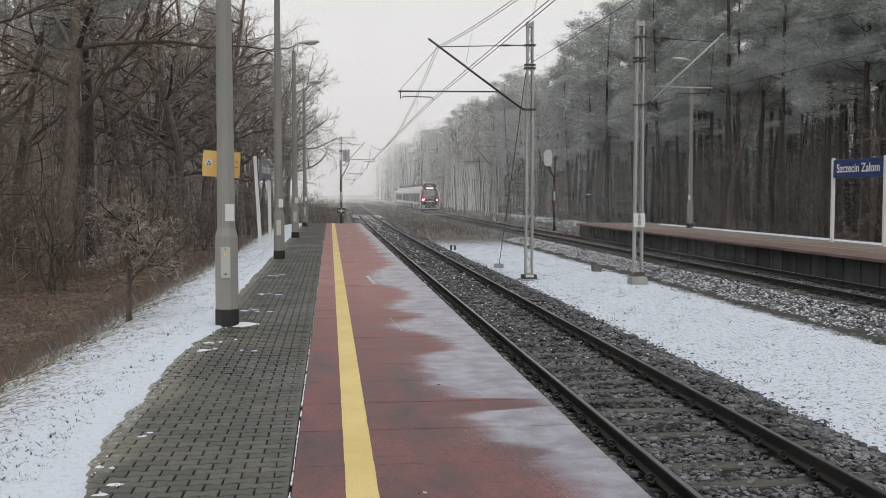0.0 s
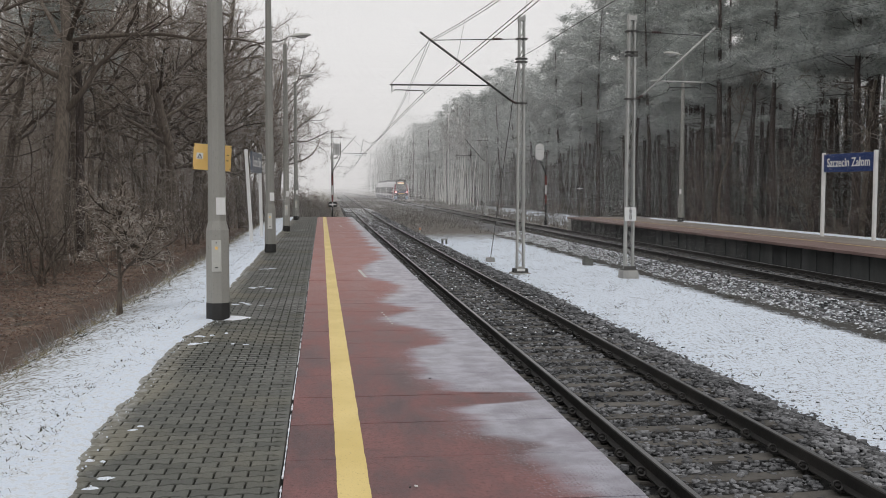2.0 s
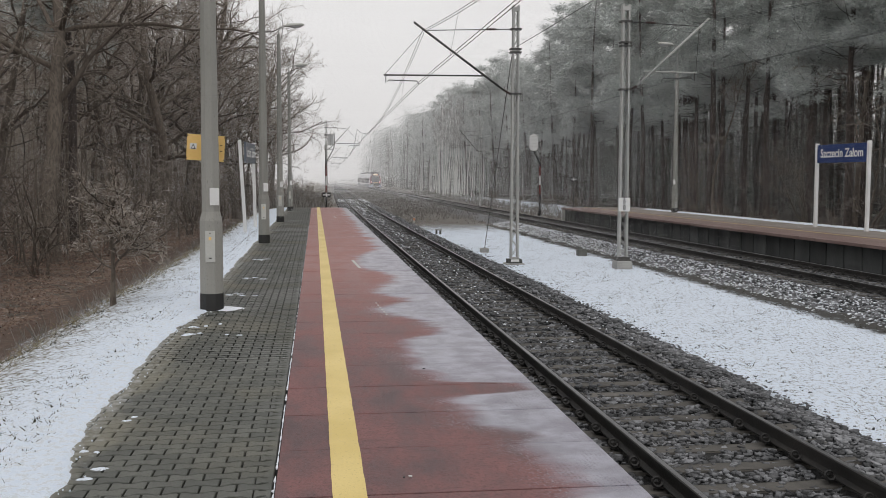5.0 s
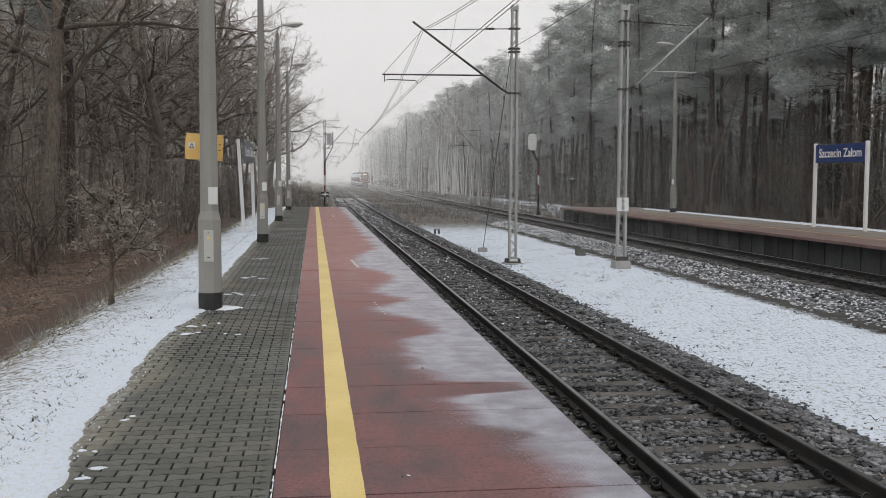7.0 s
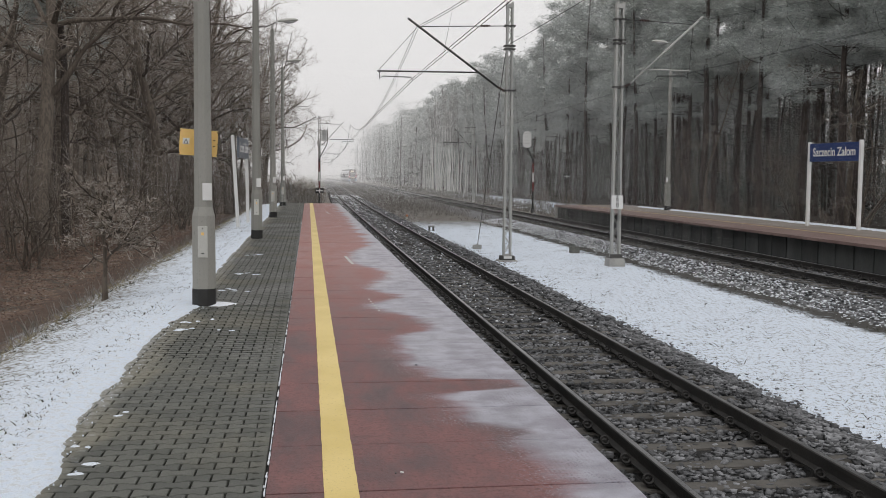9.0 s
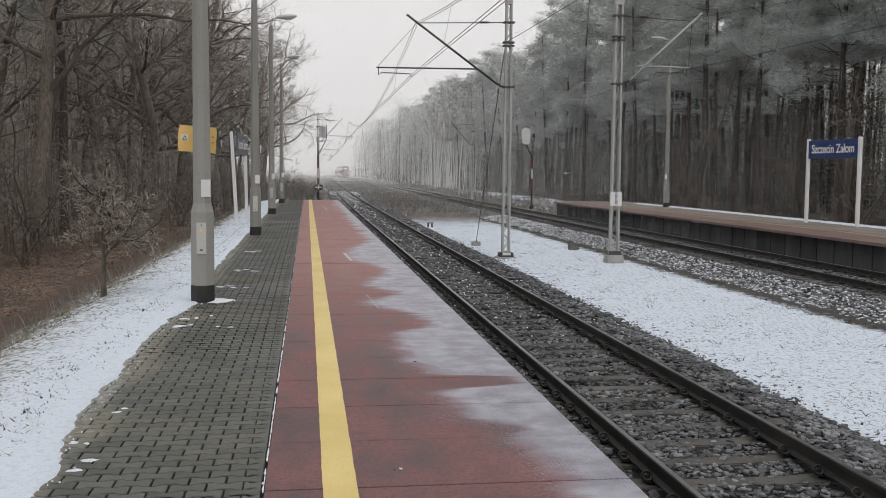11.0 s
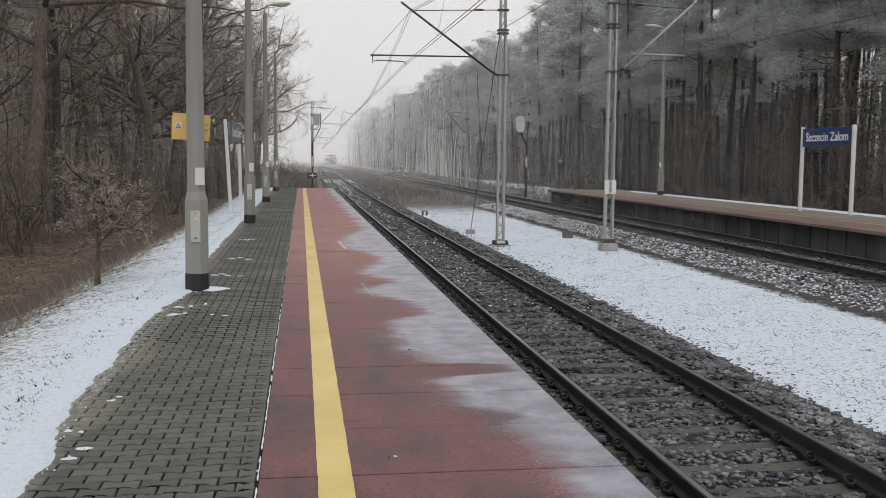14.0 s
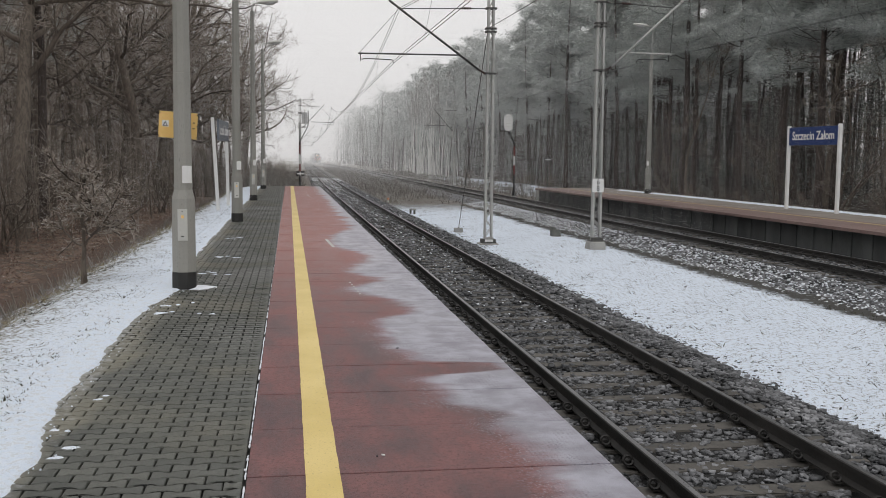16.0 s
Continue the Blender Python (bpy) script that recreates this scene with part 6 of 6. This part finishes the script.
    tagged(new("understory", bulk("understory", *leaf_cards(c, 44, 1.0, 0.8, 0.8, 0.022), M["twig"])), "tangled grey brushwood deep in the woods", "woods", kind="stuff")
    p = stems(430, 20.5, 50, 205, 460, 13, 19, 0.1, 0.2, "distant_woods", "distant pine woods in the fog", M["pine_bark"], 6)
    tips = p[:, 1:].reshape(-1, 3)
    green = leaf_cards(np.repeat(tips, 6, 0) + rng.normal(0, 1, (len(tips) * 6, 3)) * np.array([1.6, 1.6, 1.4]), 24, 0.7, 0.5, 0.40, 0.12)
    tagged(new("distant_needles", bulk("distant_needles", *green, M["needles_near"])), "distant pine crowns in the fog", "woods", kind="stuff")
    stems(36, 18.5, 23.5, 128, 185, 4, 10, 0.03, 0.06, "birch_thicket", "pale young birches along the far edge of the wood", M["birch"], 10)
    # saplings take the needle colour darkened for the wood's shade
    stems(300, 26, 50, 26, 150, 2.0, 6, 0.012, 0.03, "undergrowth", "thin leafless saplings under the pines", M["needles_shaded"], 12)


def build_undergrowth():
    global rng
    lay = np.random.default_rng(81)
    small = bare_tree(71, 2.0, 0.045, 1.4, True, 0.24)
    plant("bush", small, ("stem", "crown"), on_ground(-3.15, 15.9, 30), "small leafless bush with rimed twigs beside the snow", "bush", "bushes")
    hazel = [shrub(72, 4.6, 9), shrub(73, 3.4, 7), shrub(74, 2.6, 6, M["red_leaf"], 4)]
    for x, y, k, s in ((-8.9, 22, 0, 0.9), (-7.2, 27, 1, 1.0), (-9.6, 25.5, 0, 1.1), (-6.4, 36, 1, 1.0), (-5.6, 45, 1, 0.9), (-7.6, 19.5, 2, 0.5), (-8.6, 30, 2, 0.9), (-5.5, 58, 1, 1), (-11.5, 34, 0, 1.2), (-5.2, 72, 0, 0.8), (-3.6, 68, 1, 0.7), (-1.2, 84, 1, 0.8), (-2.8, 98, 0, 0.7)):
        plant_bush("bush", hazel[k], on_ground(x, y, lay.uniform(0, 360), s), "leafless grey bush at the wood's edge" if k < 2 else "bush with withered red-brown leaves", "bushes")
    for i in range(20):
        y = lay.uniform(69, 128)
        x = lay.uniform(-4.5, min(1.6, float(track_one(y)) - 2.9))
        plant_bush("bush", hazel[i % 2], on_ground(x, y, lay.uniform(0, 360), lay.uniform(0.26, 0.46)), "leafless grey-brown bush past the platform's end", "bushes")
    beech = shrub(75, 5.5, 5, M["red_leaf"], 5)
    for x, y, s in ((24.6, 41.5, 1.0), (25.5, 49, 0.9), (23.5, 36, 0.6), (24.8, 62, 0.9), (26, 33, 1.0)):
        plant_bush("young_beech", beech, on_ground(x, y, lay.uniform(0, 360), s), "young beech keeping its withered brown leaves", "bushes")
    for i in range(18):
        y = lay.uniform(24, 130)
        x = lay.uniform(20.6, 23.5) if y < 60 else lay.uniform(17.5, 23)
        plant_bush("bush", hazel[1 + i % 2], on_ground(x, y, lay.uniform(0, 360), lay.uniform(0.28, 0.5)), "low rimed bush behind the far platform", "bushes")
    rng = np.random.default_rng(91)
    # bracken and brambles on the wood's floor
    n = 1500
    x, y = -6.0 - np.abs(rng.normal(0, 4.2, n)), rng.uniform(12, 75, n)
    c = np.stack([x, y, ground_z(x, y) + rng.uniform(0.02, 0.35, n)], -1)
    tagged(new("bracken", bulk("bracken", *leaf_cards(c, 26, 0.26, 0.5, 0.075, 0.018), M["red_leaf"])), "withered brown bracken and brambles", "undergrowth", kind="stuff")
    n = 6000
    x, y = -5.0 - np.abs(rng.normal(0, 3.5, n)), rng.uniform(8, 50, n)
    c = np.stack([x, y, ground_z(x, y) + 0.015], -1)
    tagged(new("fallen_leaves", bulk("fallen_leaves", *leaf_cards(c, 8, 0.16, 0.10, 0.040, 0.024), M["red_leaf"])), "fallen brown leaves", "leaves", kind="stuff")
    n = 1500
    x, y = rng.uniform(-4.3, -3.2, n), rng.uniform(7, 60, n)
    blade_field("dry_grass", "dry straw-coloured grass along the bank", "grass", x, y, ground_z(x, y), rng.uniform(0.03, 0.12, n), 0.0022, 0.5, M["straw"], 7)
    n = 650
    x, y = rng.uniform(-4.5, -3.5, n), rng.uniform(8, 62, n)
    blade_field("dry_weeds", "dry brown weed stalks on the bank", "weeds", x, y, ground_z(x, y), rng.uniform(0.10, 0.36, n), 0.0025, 0.28, M["weed"], 4)
    # weeds between the tracks beyond the snow
    n = 11000
    y = 52 + 188 * rng.uniform(0, 1, n) ** 1.25
    x = rng.uniform(0, 1, n) * (track_two(y) - 1.75 - track_one(y) - 2.0) + track_one(y) + 2.0
    ok = rng.uniform(0, 1, n) < (0.6 + 0.5 * wave(x, y, 0.5)) * soft_step((y - 52 - 5 * np.sin(x)) / 22)
    x, y = x[ok], y[ok]
    blade_field("dry_weeds", "tangled brown weeds between the two tracks", "weeds", x, y, ground_z(x, y), rng.uniform(0.12, 0.55, len(x)) * (0.5 + 0.5 * soft_step((y - 56) / 20)), 0.02, 0.3, M["weed"], 3)
    n = 3200
    y = rng.uniform(58, 190, n)
    x = track_two(y) + 2.6 + np.abs(rng.normal(0, 2.0, n))
    blade_field("dry_weeds", "frosted weeds beyond the far track", "weeds", x, y, ground_z(x, y), rng.uniform(0.15, 0.6, n), 0.02, 0.25, M["weed"], 3)
    n = 2600
    y = rng.uniform(63.5, 130, n)
    x = rng.uniform(-4.5, 1.0, n)
    blade_field("dry_weeds", "brown weeds past the platform's end", "weeds", x, y, ground_z(x, y), rng.uniform(0.3, 1.1, n), 0.02, 0.25, M["weed"], 3)
    # blades that pierce the snow, in loose clumps
    def tufts(x0, x1, y0, y1, count, low, high):
        x, y = rng.uniform(x0, x1, count), y0 + (y1 - y0) * rng.uniform(0, 1, count) ** 1.3
        ok = rng.uniform(0, 1, count) < 0.45 + 0.75 * wave(x, y, 0.9, 3.0)
        x, y = np.repeat(x[ok], 5), np.repeat(y[ok], 5)
        x, y = x + rng.normal(0, 0.035, len(x)), y + rng.normal(0, 0.02, len(y))
        blade_field("grass_tufts", "short withered grass piercing the snow", "grass", x, y, ground_z(x, y), rng.uniform(low, high, len(x)), 0.0065, 0.9, M["tuft"], 1)
    tufts(5.5, 10.0, 8, 56, 9500, 0.026, 0.046)
    tufts(-3.7, -1.85, 6, 42, 7000, 0.024, 0.042)
    tufts(5.6, 9.8, 9, 30, 160, 0.04, 0.09)
    n = 1600
    y = rng.uniform(14, 56, n)
    x = 9.8 + 0.25 * wave(y * 0, y, 0.7, 2.0) + rng.normal(0, 0.10, n)
    blade_field("grass_tufts", "dark grass along the far ballast", "grass", x, y, ground_z(x, y), rng.uniform(0.02, 0.07, n), 0.008, 0.8, M["tuft"], 3)


# ---- fog: thin banks of droplets hanging over the line, as very fine level threads ----
def build_fog():
    global rng
    rng = np.random.default_rng(5)
    vs, fs, k = [], [], 0
    for y, cover in ((34, 0.010), (48, 0.018), (66, 0.022), (88, 0.045), (112, 0.055), (140, 0.055), (172, 0.065), (208, 0.07), (250, 0.08), (300, 0.11), (350, 0.13), (400, 0.16), (460, 0.27), (540, 0.45), (650, 0.6)):
        pitch = 0.00014 * y
        top = 0.21 * y + 3
        z = np.arange(-0.8, top, pitch)
        z = z + rng.uniform(-0.2, 0.2, len(z)) * pitch
        fade = np.clip(1.25 - 0.8 * (z + 0.8) / (top + 0.8), 0.25, 1)
        h = pitch * cover * fade
        half = 0.62 * y + 12
        n = len(z)
        dx = rng.uniform(-1, 1, n)
        v = np.zeros((n, 4, 3))
        v[:, 0] = np.stack([dx - half, np.full(n, y), z], -1)
        v[:, 1] = np.stack([dx + half, np.full(n, y), z], -1)
        v[:, 2] = np.stack([dx + half, y + h * 0.9, z + h], -1)
        v[:, 3] = np.stack([dx - half, y + h * 0.9, z + h], -1)
        vs.append(v.reshape(-1, 3))
        fs.append(np.arange(n * 4).reshape(-1, 4) + k)
        k += n * 4
    tagged(new("fog", bulk("fog", np.concatenate(vs), np.concatenate(fs), M["fog"])), "pale winter fog hanging over the tracks", "fog", kind="stuff")
build_ground()
for line_of, text in ((track_one, "single track of worn steel rails on ballasted sleepers"), (track_two, "curving far track of worn steel rails beside the opposite platform")):
    build_track(line_of, text, -14.2, 560, 200 if line_of is track_one else 120)
build_ballast()
platform = build_platform()
build_far_platform()
build_furniture()
train = build_train()
build_woods()
build_undergrowth()
build_fog()
build_paving(platform)
motions()
